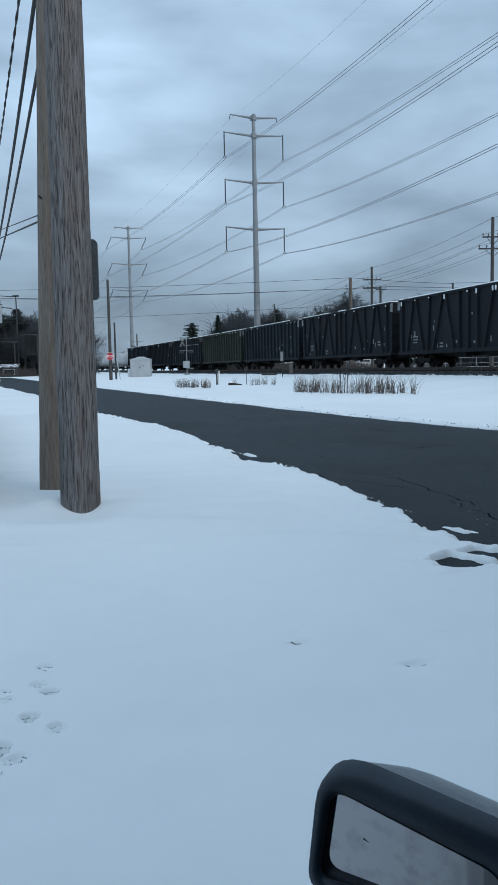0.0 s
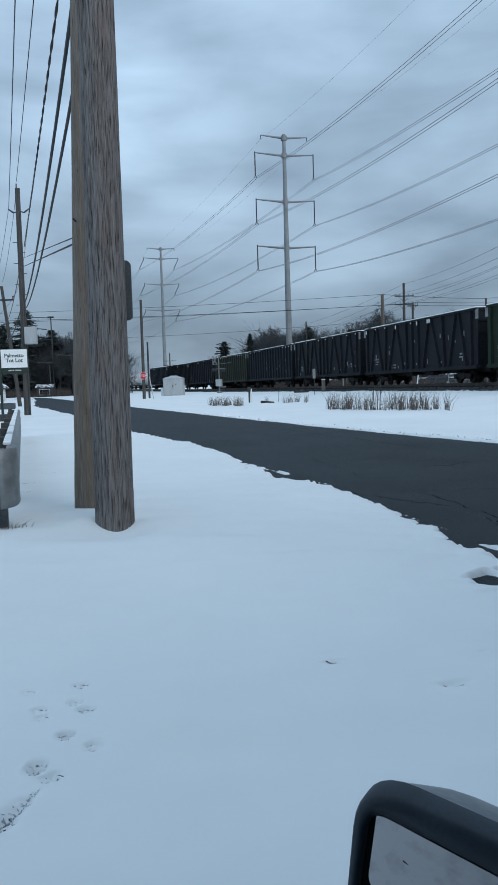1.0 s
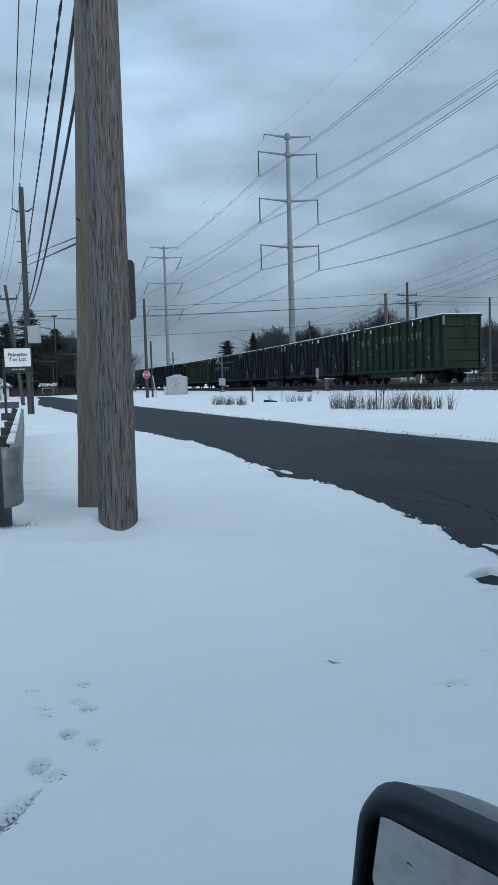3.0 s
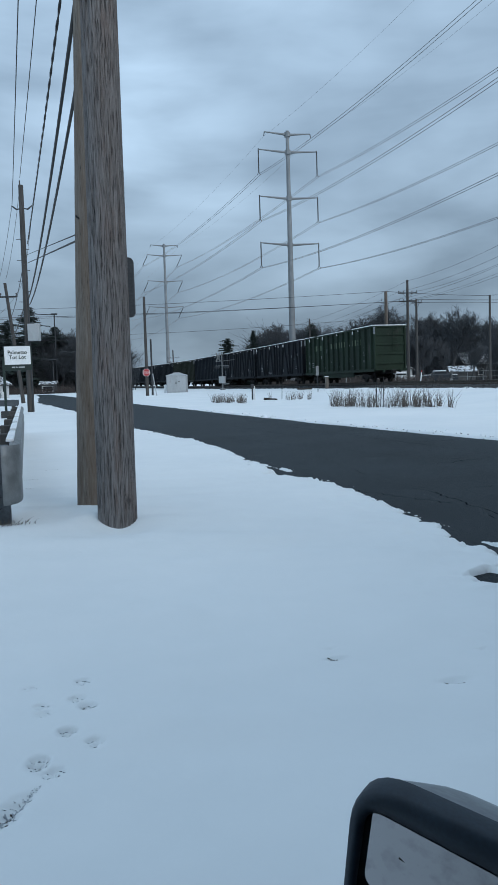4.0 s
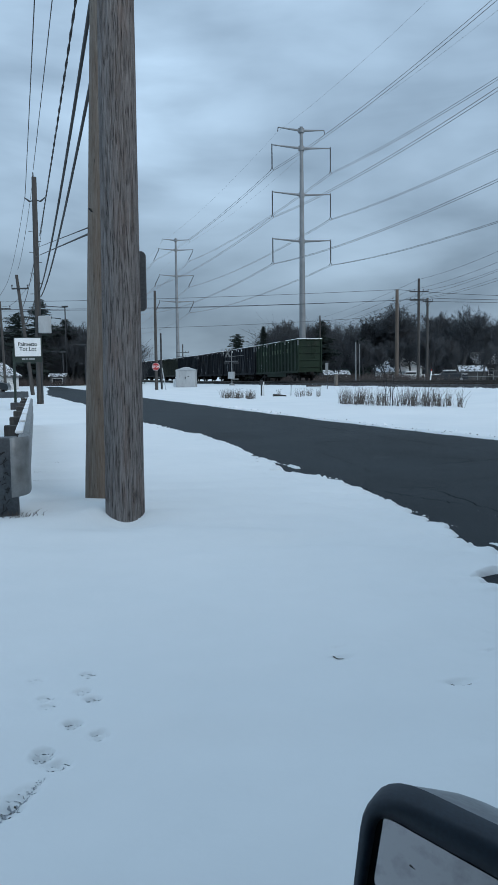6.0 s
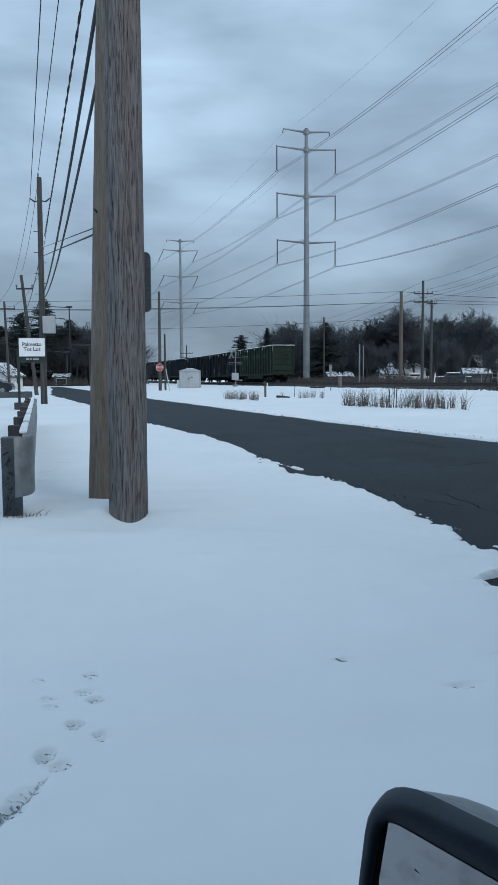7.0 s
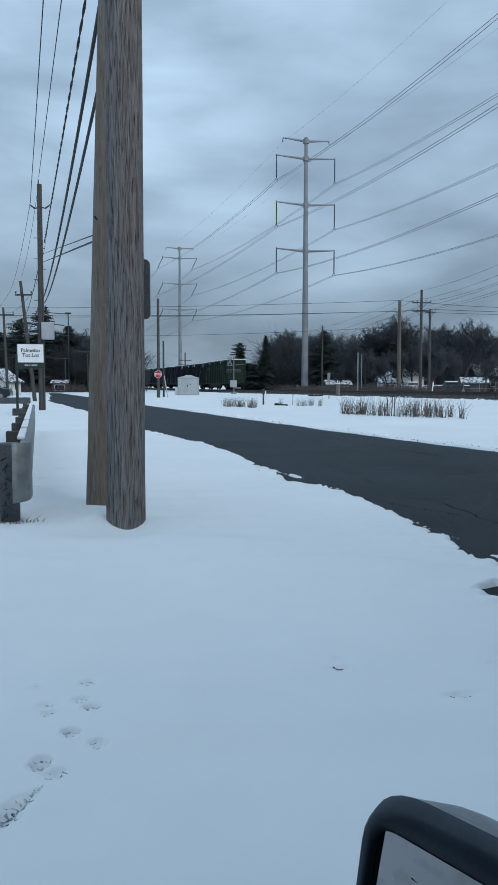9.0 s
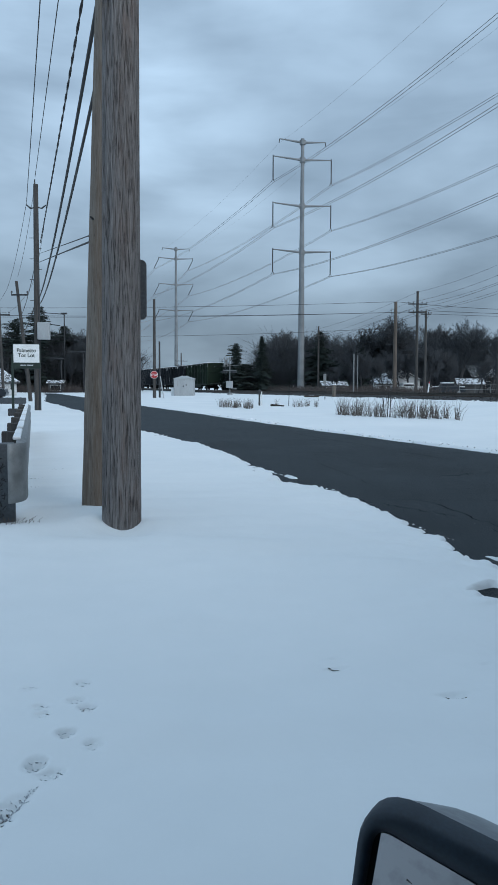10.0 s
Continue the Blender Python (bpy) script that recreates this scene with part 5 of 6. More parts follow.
# ---- trees ----
def tree_mesh(name, height, seed, spread=0.55, levels=5, twig=0.012, trunk=0.16, fork=0.28, up=0.35):
    """Bare branching tree as one mesh of three-sided tapered limbs: slot 0 bark, slot 1 twigs."""
    rng = random.Random(seed)
    vs, fs, ms = [], [], []

    def limb(a, b, r1, r2, mi):
        d = (b - a).normalized()
        u = d.orthogonal().normalized()
        w = d.cross(u)
        n = 6 if r1 > 0.08 else 3
        b0 = len(vs)
        for p, r in ((a, r1), (b, r2)):
            for k in range(n):
                t = 2 * math.pi * k / n
                vs.append(p + r * (math.cos(t) * u + math.sin(t) * w))
        for k in range(n):
            k2 = (k + 1) % n
            fs.append((b0 + k, b0 + k2, b0 + n + k2, b0 + n + k))
            ms.append(mi)

    def grow(p, d, ln, r, lev):
        nseg = 3 if lev < 3 else 2
        for i in range(nseg):
            d2 = (d + Vector((rng.gauss(0, .16), rng.gauss(0, .16), rng.gauss(0.03, .10)))).normalized()
            q = p + d2 * ln / nseg
            r2 = max(r * 0.80, twig)
            limb(p, q, r, r2, 0 if lev < 2 else 1)
            if lev < levels and (i > 0 or lev > 0):
                for _ in range(2 if lev > 1 else rng.choice((1, 2))):
                    side = Vector((rng.gauss(0, 1), rng.gauss(0, 1), rng.gauss(up, .45))).normalized()
                    nd = (d2 * (1 - spread) + side * spread).normalized()
                    grow(q, nd, ln * rng.uniform(0.48, 0.74), max(r2 * 0.58, twig), lev + 1)
            p, d, r = q, d2, r2
        if lev < levels:
            grow(p, d, ln * 0.7, max(r * 0.8, twig), lev + 1)

    grow(Vector((0, 0, -0.2)), Vector((0, 0, 1)), height * fork, trunk, 0)
    top = max(v.z for v in vs)
    k = height / top
    me = bpy.data.meshes.new(name)
    me.from_pydata([tuple(v * k) for v in vs], [], fs)
    me.materials.append(M_bark)
    me.materials.append(M_twig)
    me.polygons.foreach_set("material_index", ms)
    me.update()
    return me


def bare_tree(label, height, seed, **kw):
    t = thing("tree", label, "tree", group="bare trees")
    o = new("crown", tree_mesh("crown", height, seed, **kw))
    o.parent = t
    return t


def spruce(label, height, width, seed, power=0.85, wild=0.0):
    """Conifer: tapered trunk, whorls of drooping boughs carrying ragged needle sprays."""
    rng = random.Random(seed)
    t = thing("spruce_tree", label, "tree", group="conifers")
    part("trunk", tubes(((0, 0, -0.2), (0, 0, height * 0.97), 0.022 * height, 0.01), seg=8), M_bark, t)
    vs, fs = [], []
    z = height * 0.06
    while z < height:
        k = 1 - z / height
        reach = width / 2 * (k ** power) * rng.uniform(0.5 - 0.25 * wild, 1.2 + 0.2 * wild) + 0.15
        n = 11 if k > 0.3 else 7
        ph = rng.uniform(0, 6.28)
        for i in range(n):
            a = ph + 2 * math.pi * i / n + rng.gauss(0, 0.2)
            L = reach * rng.uniform(0.45 - 0.2 * wild, 1.35 + 0.2 * wild) * (1 + 0.35 * wild * math.sin(2 * a + z * 1.7))
            dirv = Vector((math.cos(a), math.sin(a), 0))
            m = max(3, int(L / 0.28))
            for j in range(m):
                s = (j + 0.7) / m
                c = dirv * (L * s) + Vector((0, 0, z + 0.10 * L * math.sin(s * 2.4) - (0.28 - 0.34 * wild) * L * s * s + 0.25 * k))
                w = (0.38 + 0.16 * L * (1 - s)) * rng.uniform(0.7, 1.35) * min(1.0, 0.45 + k)
                for side in (-1, 1):
                    q = dirv.cross(Vector((0, 0, 1))) * side
                    tip = c + (dirv * rng.uniform(0.3, 0.8) + q).normalized() * w + Vector((0, 0, rng.uniform(-0.22, 0.05) * w * 2))
                    hang = c + dirv * 0.22 * w + Vector((0, 0, -0.30 * w - rng.uniform(0, 0.15)))
                    b0 = len(vs)
                    vs.extend((c - dirv * 0.14, c + dirv * 0.22, tip, hang))
                    fs.extend(((b0, b0 + 1, b0 + 2), (b0, b0 + 3, b0 + 2), (b0 + 1, b0 + 2, b0 + 3)))
        z += max(0.16, 0.035 * height * (0.45 + 0.55 * k)) * rng.uniform(0.8, 1.2)
    obj_from("crown", vs, fs, M_needle, t)
    return t


def put(t, x, y, yaw=0, s=1.0, label=""):
    t.matrix_world = pose(x, y, gz(x, y) - 0.05, 0, 0, yaw) @ Matrix.Scale(s, 4)
    return t


rng = random.Random(77)
B1 = bare_tree("tall bare deciduous tree with fine dark twigs", 13.0, 1, spread=0.5, trunk=0.30)
B2 = bare_tree("bare deciduous tree with upright grey branches", 11.0, 2, spread=0.42, up=0.7, trunk=0.2)
B3 = bare_tree("wide bare deciduous tree with dense twigs", 13.4, 9, spread=0.66, trunk=0.5, up=0.30, twig=0.016, levels=6, fork=0.30)
B4 = bare_tree("slim bare tree among scrub", 8.0, 4, spread=0.45, up=0.6, trunk=0.12, levels=5)
put(B3, 23.6, 123.0, 20)
put(B1, 36.9, 136.0, 0)
put(B2, 41.5, 134.0, 30)
put(B4, 7.0, 150.0, 10)


def copy_tree(src, x, y, s):
    m = pose(x, y, gz(x, y) - 0.05, 0, 0, rng.uniform(0, 360))
    o = copy_thing(src, m)
    o.scale = (s, s, s)
    return o


copy_tree(B2, 20.9, 112.5, 0.55)
copy_tree(B1, 23.4, 112.0, 0.48)
copy_tree(B2, 17.0, 116.0, 0.6)
copy_tree(B4, 29.0, 112.0, 0.8)
for _x, _y, _k in ((13.2, 116.0, 0.42), (15.4, 113.0, 0.46), (19.3, 108.0, 0.5), (21.6, 109.0, 0.56), (24.6, 108.5, 0.6), (26.4, 111.0, 0.62), (30.8, 113.0, 0.6), (33.0, 112.0, 0.5), (35.5, 114.0, 0.6)):
    copy_tree(B2 if _k > 0.47 else B4, _x, _y, _k if _k > 0.47 else _k * 1.3)
copy_tree(B3, 20.2, 126.0, 0.86)
copy_tree(B3, 27.0, 128.0, 0.93)
for _i in range(46):
    _src = rng.choice((B1, B2, B2, B4, B4))
    _x = rng.uniform(4, 62)
    _y = rng.uniform(140, 172)
    _h = {B1: 13, B2: 11, B4: 8}[_src]
    _want = (10.2 + 0.5 * math.sin(_x * 0.7) + rng.uniform(-0.8, 1.6)) * _y / 150 + (1.8 if _x > 25 else 0)
    copy_tree(_src, _x, _y, _want / _h)
for _x, _y, _h in ((-44, 138, 11.0), (-40, 142, 11.5), (-36, 146, 12), (-33, 140, 11), (-30, 144, 11.5), (-28.6, 133, 10.2), (-27, 137, 10.8), (-25.6, 132, 9.4), (-24, 140, 10.2), (-22.5, 134, 8.6), (-31.5, 150, 12.5), (-26.2, 147, 11.0), (-46, 144, 11), (-29.5, 131, 8.6), (-38, 131, 8.2), (-24.8, 145, 10.4), (-21, 150, 9.0)):
    _src = rng.choice((B1, B2))
    copy_tree(_src, _x, _y, _h / {B1: 13, B2: 11}[_src])

put(spruce("dark spruce tree with drooping boughs", 10.4, 6.6, 11, 0.62, 0.5), 12.75, 134.5)
put(spruce("narrow dark spruce tree behind railway", 9.8, 4.0, 12, 0.9, 0.4), 2.9, 137.0)
put(spruce("dark pine-like tree with uneven crown", 8.5, 4.6, 13, 0.5, 0.8), -1.55, 137.0)
put(spruce("dark slim spruce among bare trees", 10.2, 3.6, 14, 0.8, 0.6), 20.5, 139.0)
put(spruce("tall dense dark spruce beyond the bend", 14.4, 9.0, 15, 0.62, 0.8), -34.2, 132.0)
put(spruce("dense dark spruce beyond the bend", 12.4, 9.5, 16, 0.60, 0.8), -38.5, 134.0)
put(spruce("dark broad spruce beyond the bend", 10.2, 9.0, 18, 0.6, 0.6), -42.5, 136.0)
put(spruce("dark lower spruce beyond the bend", 11.2, 7.0, 19, 0.6, 0.8), -30.6, 135.0)


def scrub(name, label, n, region, hmin, hmax, mat, r, seed, lean=0.25, kind="stuff", splits=2):
    """Thicket of thin branching stems."""
    g = random.Random(seed)
    vs, fs = [], []

    def stem(a, b, r1, r2):
        d = (b - a).normalized()
        u = d.orthogonal().normalized()
        w = d.cross(u)
        b0 = len(vs)
        for p, rr in ((a, r1), (b, r2)):
            for k in range(3):
                t = 2.094 * k
                vs.append(p + rr * (math.cos(t) * u + math.sin(t) * w))
        for k in range(3):
            k2 = (k + 1) % 3
            fs.append((b0 + k, b0 + k2, b0 + 3 + k2, b0 + 3 + k))

    for _ in range(n):
        x, y = region(g)
        h = g.uniform(hmin, hmax)
        a = Vector((x, y, gz(x, y) - 0.05))
        b = a + Vector((g.gauss(0, lean) * h * 0.5, g.gauss(0, lean) * h * 0.5, h * g.uniform(0.75, 1.0)))
        m = a.lerp(b, 0.5) + Vector((g.gauss(0, .05) * h, g.gauss(0, .05) * h, 0))
        stem(a, m, r, r * 0.8)
        stem(m, b, r * 0.8, r * 0.35)
        for _k in range(splits):
            q = a.lerp(b, g.uniform(0.25, 0.85))
            stem(q, q + Vector((g.gauss(0, .22) * h, g.gauss(0, .22) * h, g.uniform(0.1, 0.35) * h)), r * 0.6, r * 0.3)
    o = obj_from(name, vs, fs, mat)
    return tagged(o, label, "bushes", kind=kind)


scrub("woods", "dense leafless woodland behind the railway", 6800, lambda g: (g.uniform(3, 75), g.uniform(139, 178)), 4.5, 11.6, M_twig, 0.035, 1, 0.22, splits=5)
scrub("woods", "dense dark undergrowth beside the far road", 3600, lambda g: (g.uniform(-52, -20), g.uniform(130, 156)), 3.0, 9.0, M_twig, 0.04, 2, 0.3, splits=5)
scrub("woods", "low leafless thicket behind the railway crossing", 2600, lambda g: (g.uniform(-4, 7), g.uniform(139, 152)), 1.0, 6.0, M_twig, 0.035, 7, 0.25, splits=4)
scrub("hedge", "low reddish leafless shrubs along the railway", 2600, lambda g: (lambda y: (float(track_x(y)) + g.uniform(6, 15), y))(g.uniform(83, 125)), 0.5, 1.4, M_shrub, 0.02, 3, 0.5, splits=3)
scrub("hedge", "brown leafless hedge before the white house", 700, lambda g: (g.uniform(-36, -26.2), g.uniform(84, 88)), 0.6, 1.5, M_shrub, 0.02, 6, 0.5, splits=4)
scrub("hedge", "low brown leafless hedge by the park", 900, lambda g: (g.uniform(-44, -26), g.uniform(124, 128)), 0.5, 1.5, M_shrub, 0.02, 4, 0.5, splits=4)


def reeds(name, label, n, x0, x1, y0, y1, h0, h1, seed, r=0.008, clumps=0):
    """Dead standing grass: narrow bent blades in clumps."""
    g = random.Random(seed)
    vs, fs = [], []
    cl = [(g.uniform(0, 1), g.uniform(0, 1)) for _ in range(clumps or 20)]
    for _ in range(n):
        cx, cy = g.choice(cl)
        t = min(1, max(0, cx + g.gauss(0, 0.025)))
        x = x0 + (x1 - x0) * t
        y = y0 + (y1 - y0) * t + (cy - 0.5) * 2.2 + g.gauss(0, 0.25)
        z = gz(x, y) - 0.03
        h = g.uniform(h0, h1)
        lx, ly = g.gauss(0.08, 0.24) * h, g.gauss(0, 0.2) * h
        a = g.uniform(0, 3.14)
        u = Vector((math.cos(a), math.sin(a), 0)) * r
        b0 = len(vs)
        for s, k in ((0, 1.0), (0.55, 0.8), (1.0, 0.25)):
            c = Vector((x + lx * s * s, y + ly * s * s, z + h * s))
            w = Vector((-u.y, u.x, 0))
            vs.extend((c + u * k, c - u * 0.5 * k + w * 0.8 * k, c - u * 0.5 * k - w * 0.8 * k))
        for q in (0, 3):
            for k in range(3):
                k2 = (k + 1) % 3
                fs.append((b0 + q + k, b0 + q + k2, b0 + q + 3 + k2, b0 + q + 3 + k))
    return tagged(obj_from(name, vs, fs, M_reed), label, "grass", kind="stuff")


reeds("reed_bed", "tall dead reeds standing in snow before the railway", 330, 4.45, 6.25, 38.0, 35.3, 0.35, 0.92, 1, clumps=44)
reeds("reed_bed", "tall dead reeds standing in snow before the railway", 330, 6.3, 8.0, 35.0, 32.6, 0.35, 0.90, 2, clumps=36)
reeds("reed_bed", "sparse dead reeds standing in snow", 60, 8.15, 8.5, 32.3, 31.9, 0.35, 0.8, 3, clumps=3)
reeds("reed_bed", "low dead weeds poking through snow", 330, -1.75, 0.6, 51.5, 47.0, 0.2, 0.65, 4, clumps=16)
reeds("reed_bed", "sparse low weeds poking through snow", 120, 2.0, 4.6, 52.0, 49.0, 0.2, 0.6, 5, clumps=9)
for _x, _y, _h in ((6.15, 35.2, 1.2), (6.35, 34.6, 1.35), (6.3, 34.9, 1.1), (2.9, 52.5, 1.5)):
    _b = bmesh.new()
    _z = gz(_x, _y)
    tube(_b, (_x, _y, _z - 0.05), (_x + 0.05, _y, _z + _h), 0.022, 0.012, 6)
    tube(_b, (_x + 0.02, _y, _z + 0.5 * _h), (_x + 0.5 * rng.uniform(-1, 1), _y, _z + 0.95 * _h), 0.014, 0.006, 5)
    tagged(part("sapling", _b, M_bark), "thin bare sapling among dead reeds", "sapling")


# ---- houses and vehicles beyond the railway ----
def house(x, y, w, d, h, rh, yaw, label, wall=M_siding, windows=(), snow=True, doors=()):
    """Gabled house, ridge along its local x; windows and doors on the side facing the railway."""
    e = thing("house", label, "house", pose(x, y, gz(x, y) - 0.05, 0, 0, yaw))
    bm = bmesh.new()
    box(bm, (0, 0, h / 2), (w, d, h))
    for sx in (-1, 1):
        a = [bm.verts.new((sx * (w / 2 - 0.001), sy * d / 2, h)) for sy in (-1, 1)] + [bm.verts.new((sx * (w / 2 - 0.001), 0, h + rh))]
        b = [bm.verts.new((sx * (w / 2 - 0.12), sy * d / 2, h)) for sy in (-1, 1)] + [bm.verts.new((sx * (w / 2 - 0.12), 0, h + rh))]
        for f in ((a[0], a[1], a[2]), (b[0], b[1], b[2]), (a[0], a[1], b[1], b[0]), (a[1], a[2], b[2], b[1]), (a[2], a[0], b[0], b[2])):
            bm.faces.new(f)
    part("wall", bm, wall, e)
    for nm, mat, lift, o in (("roof", M_roof, 0.05, 0.35), ("roof_snow", M_roofsnow, 0.16, 0.30)):
        r = bmesh.new()
        for sy in (-1, 1):
            ln = math.hypot(d / 2 + o, rh * (d / 2 + o) / (d / 2))
            ang = math.atan2(rh, d / 2)
            m = Matrix.Translation((0, sy * (d / 4 + o / 2), h + rh / 2 - o * rh / d + lift)) @ Matrix.Rotation(-sy * ang, 4, "X")
            box(r, (0, 0, 0), (w + 2 * o, ln, 0.10), 0.02, m)
        if nm == "roof" or snow:
            part(nm, r, mat, e)
    for wx, wz, ww, wh in windows:
        f = part("window", boxes(((wx, -d / 2 - 0.02, wz), (ww + 0.14, 0.06, wh + 0.14))), M_white, e)
        part("pane", boxes(((wx, -d / 2 - 0.055, wz), (ww, 0.02, wh))), M_pane, f)
    for wx, ww, wh in doors:
        part("door", boxes(((wx, -d / 2 - 0.03, wh / 2), (ww, 0.06, wh))), M_dark, e)
    return e


house(22.3, 117.0, 5.0, 6.0, 2.0, 1.7, 90, "small white gabled house with snowy roof", M_siding, ((-1.2, 1.2, 0.8, 0.9), (1.2, 1.2, 0.8, 0.9)), True)
house(20.0, 114.0, 2.6, 3.0, 1.5, 0.8, 0, "white porch-like outbuilding with snowy roof", M_siding, ((-0.4, 0.8, 0.5, 0.9), (0.4, 0.8, 0.5, 0.9)), True)
house(14.0, 126.0, 3.6, 4.0, 1.2, 0.6, 4, "low dark house with snowy roof and pale windows", M_roof, ((-1.0, 0.65, 0.7, 0.6), (0.1, 0.65, 0.7, 0.6), (1.1, 0.65, 0.6, 0.6)), True)
house(34.2, 121.0, 3.8, 3.0, 1.5, 0.7, -6, "low dark shed with snowy roof", M_roof, (), True)
house(43.5, 146.0, 6.0, 6.0, 3.0, 2.0, 10, "dark house with snowy roof behind trees", M_roof, ((0, 1.6, 0.9, 1.1),), True)
house(-30.2, 95.0, 4.2, 4.0, 1.7, 1.4, 80, "white gabled house half hidden by trees", M_siding, ((0.8, 1.2, 0.8, 0.9),), True)
house(-30.2, 127.0, 2.2, 2.6, 1.5, 0.35, 5, "small grey roadside shed with dark opening", M_alum, ((0, 0.8, 1.5, 0.8),), True)


def parked_car(x, y, yaw, label, mat, snow):
    c = thing("parked_car", label, "car", pose(x, y, gz(x, y), 0, 0, yaw))
    prof = [(-2.2, 0.35), (-2.25, 0.75), (-1.9, 0.92), (-1.2, 1.0), (-0.65, 1.42), (0.75, 1.45), (1.45, 1.0), (2.1, 0.92), (2.25, 0.6), (2.2, 0.35)]
    vs, fs = [], []
    for sy, k in ((-0.85, 1.0), (0.85, 1.0)):
        for px, pz in prof:
            vs.append((px, sy * (0.82 if pz > 1.1 else 1.0), pz))
    n = len(prof)
    for i in range(n):
        j = (i + 1) % n
        fs.append((i, j, n + j, n + i))
    fs.extend((tuple(range(n)), tuple(range(n, 2 * n))))
    obj_from("body", vs, fs, mat, c)
    for sy in (-1, 1):
        part("side_window", boxes(((0.05, sy * 0.79, 1.2), (1.5, 0.04, 0.28)), bevel=0.01), M_pane, c)
        for sx in (-1.4, 1.4):
            w = part("wheel", tubes(((sx, sy * 0.70, 0.32), (sx, sy * 0.88, 0.32), 0.32, 0.32), seg=16), M_cable, c)
            part("rim", tubes(((sx, sy * 0.86, 0.32), (sx, sy * 0.895, 0.32), 0.2, 0.2), seg=12), M_galv, w)
    if snow:
        part("snow", boxes(((0.05, 0, 1.5), (1.5, 1.36, 0.12)), ((-1.6, 0, 1.0), (1.0, 1.5, 0.10)), ((1.8, 0, 1.0), (0.8, 1.5, 0.10)), bevel=0.045), M_snowcap, c, "thick snow on roof and bonnet")
    return c


parked_car(25.75, 101.0, -4, "dark parked car covered in thick snow", M_carpaint, True)
parked_car(22.2, 109.0, 12, "pale parked car by the white house", M_cabinet, True)
parked_car(-23.6, 71.0, 8, "black parked car in the snowy car park", M_carpaint, False)


def chain_fence(x0, x1, y0, y1, h):
    f = thing("chain_fence", "thin grey wire fence on posts behind the railway", "fence")
    n = 12
    for i in range(n + 1):
        x, y = x0 + (x1 - x0) * i / n, y0 + (y1 - y0) * i / n
        z = gz(x, y)
        part("post", tubes(((x, y, z - 0.05), (x, y, z + h), 0.035, 0.035), seg=6), M_galv, f)
    for k in (0.06, 0.5, 1.0):
        part("rail", tubes(((x0, y0, gz(x0, y0) + h * k), (x1, y1, gz(x1, y1) + h * k), 0.025, 0.025), seg=5), M_galv, f)


chain_fence(25.5, 46.0, 94.0, 88.0, 1.3)


# ---- litter and prints in the snow ----
def snow_marks():
    g = random.Random(3)
    vs, fs = [], []

    def fleck(x, y, r, ang, ratio, to=None, lift=0.002):
        v_, f_ = to or (vs, fs)
        b0 = len(v_)
        n = 8
        for k in range(n):
            t = 2 * math.pi * k / n
            dx, dy = r * math.cos(t) * g.uniform(0.6, 1.2), r * ratio * math.sin(t) * g.uniform(0.6, 1.2)
            qx, qy = x + dx * math.cos(ang) - dy * math.sin(ang), y + dx * math.sin(ang) + dy * math.cos(ang)
            v_.append((qx, qy, gz(qx, qy) + lift))
        v_.append((x, y, gz(x, y) + lift + 0.002))
        for k in range(n):
            f_.append((b0 + k, b0 + (k + 1) % n, b0 + n))

    # grey and dark flecks paint the shade in the dents, with some soil
    slush = ([], [])
    for px, py, dep in PRINTS:
        for ox, oy in ((-0.026, 0.008), (-0.009, 0.022), (0.010, 0.022), (0.027, 0.007), (-0.008, -0.022), (0.008, -0.024)):
            if g.random() < 0.25 + 0.7 * dep:
                fleck(px + ox + g.gauss(0, 0.003), py + oy - 0.004, g.uniform(0.007, 0.012) * (0.5 + 0.7 * dep), g.gauss(0, 0.4), g.uniform(0.5, 0.8), slush)
            if g.random() < 0.75 * dep ** 1.5:
                fleck(px + ox + g.gauss(0, 0.005), py + oy + g.gauss(0, 0.004), g.uniform(0.002, 0.006), g.gauss(0, 0.5), 0.6, None, 0.004)
    for _ in range(150):
        t = g.random() ** 1.4
        sp = 0.017 * (1 - 0.75 * t)
        fleck(-0.86 + 0.12 * t + g.gauss(0, sp), 2.48 + 0.28 * t + g.gauss(0, sp), g.uniform(0.003, 0.008) * (1.2 - 0.8 * t), g.uniform(0, 3), 0.7, slush)
    for _ in range(45):
        t = g.random() ** 2 * 0.7
        fleck(-0.86 + 0.12 * t + g.gauss(0, 0.011), 2.48 + 0.28 * t + g.gauss(0, 0.009), g.uniform(0.002, 0.0045), g.uniform(0, 3), 0.6, None, 0.004)
    # dark flecks paint the shade inside the slits, beside the leaf
    for cx, cy, n_ in ((0.47, 3.965, 4), (1.00, 3.64, 7)):
        for k in range(n_):
            fleck(cx - 0.03 + 0.014 * k, cy + 0.016 + 0.004 * (k / n_) + 0.004 * (k == 0), (0.010 if n_ < 5 else 0.012) * (1 - 0.06 * k), 0.12, 0.5, None, 0.007)
    for px, py in ((-3.2, 13.5), (-3.25, 12.0), (-2.95, 10.9)):
        for _ in range(10):
            fleck(px + g.gauss(0, 0.07), py + g.gauss(0, 0.04), g.uniform(0.006, 0.014), g.uniform(0, 3), 0.5)
    tagged(obj_from("print_shade_fill", *slush, M_print_shade_grit), "grey fill and painted shade in paw prints", "slush", kind="stuff")
    tagged(obj_from("litter_and_shade", vs, fs, M_dirt_shade), "dark flecks of soil, leaf and painted shade in paw prints", "litter", kind="stuff")


snow_marks()


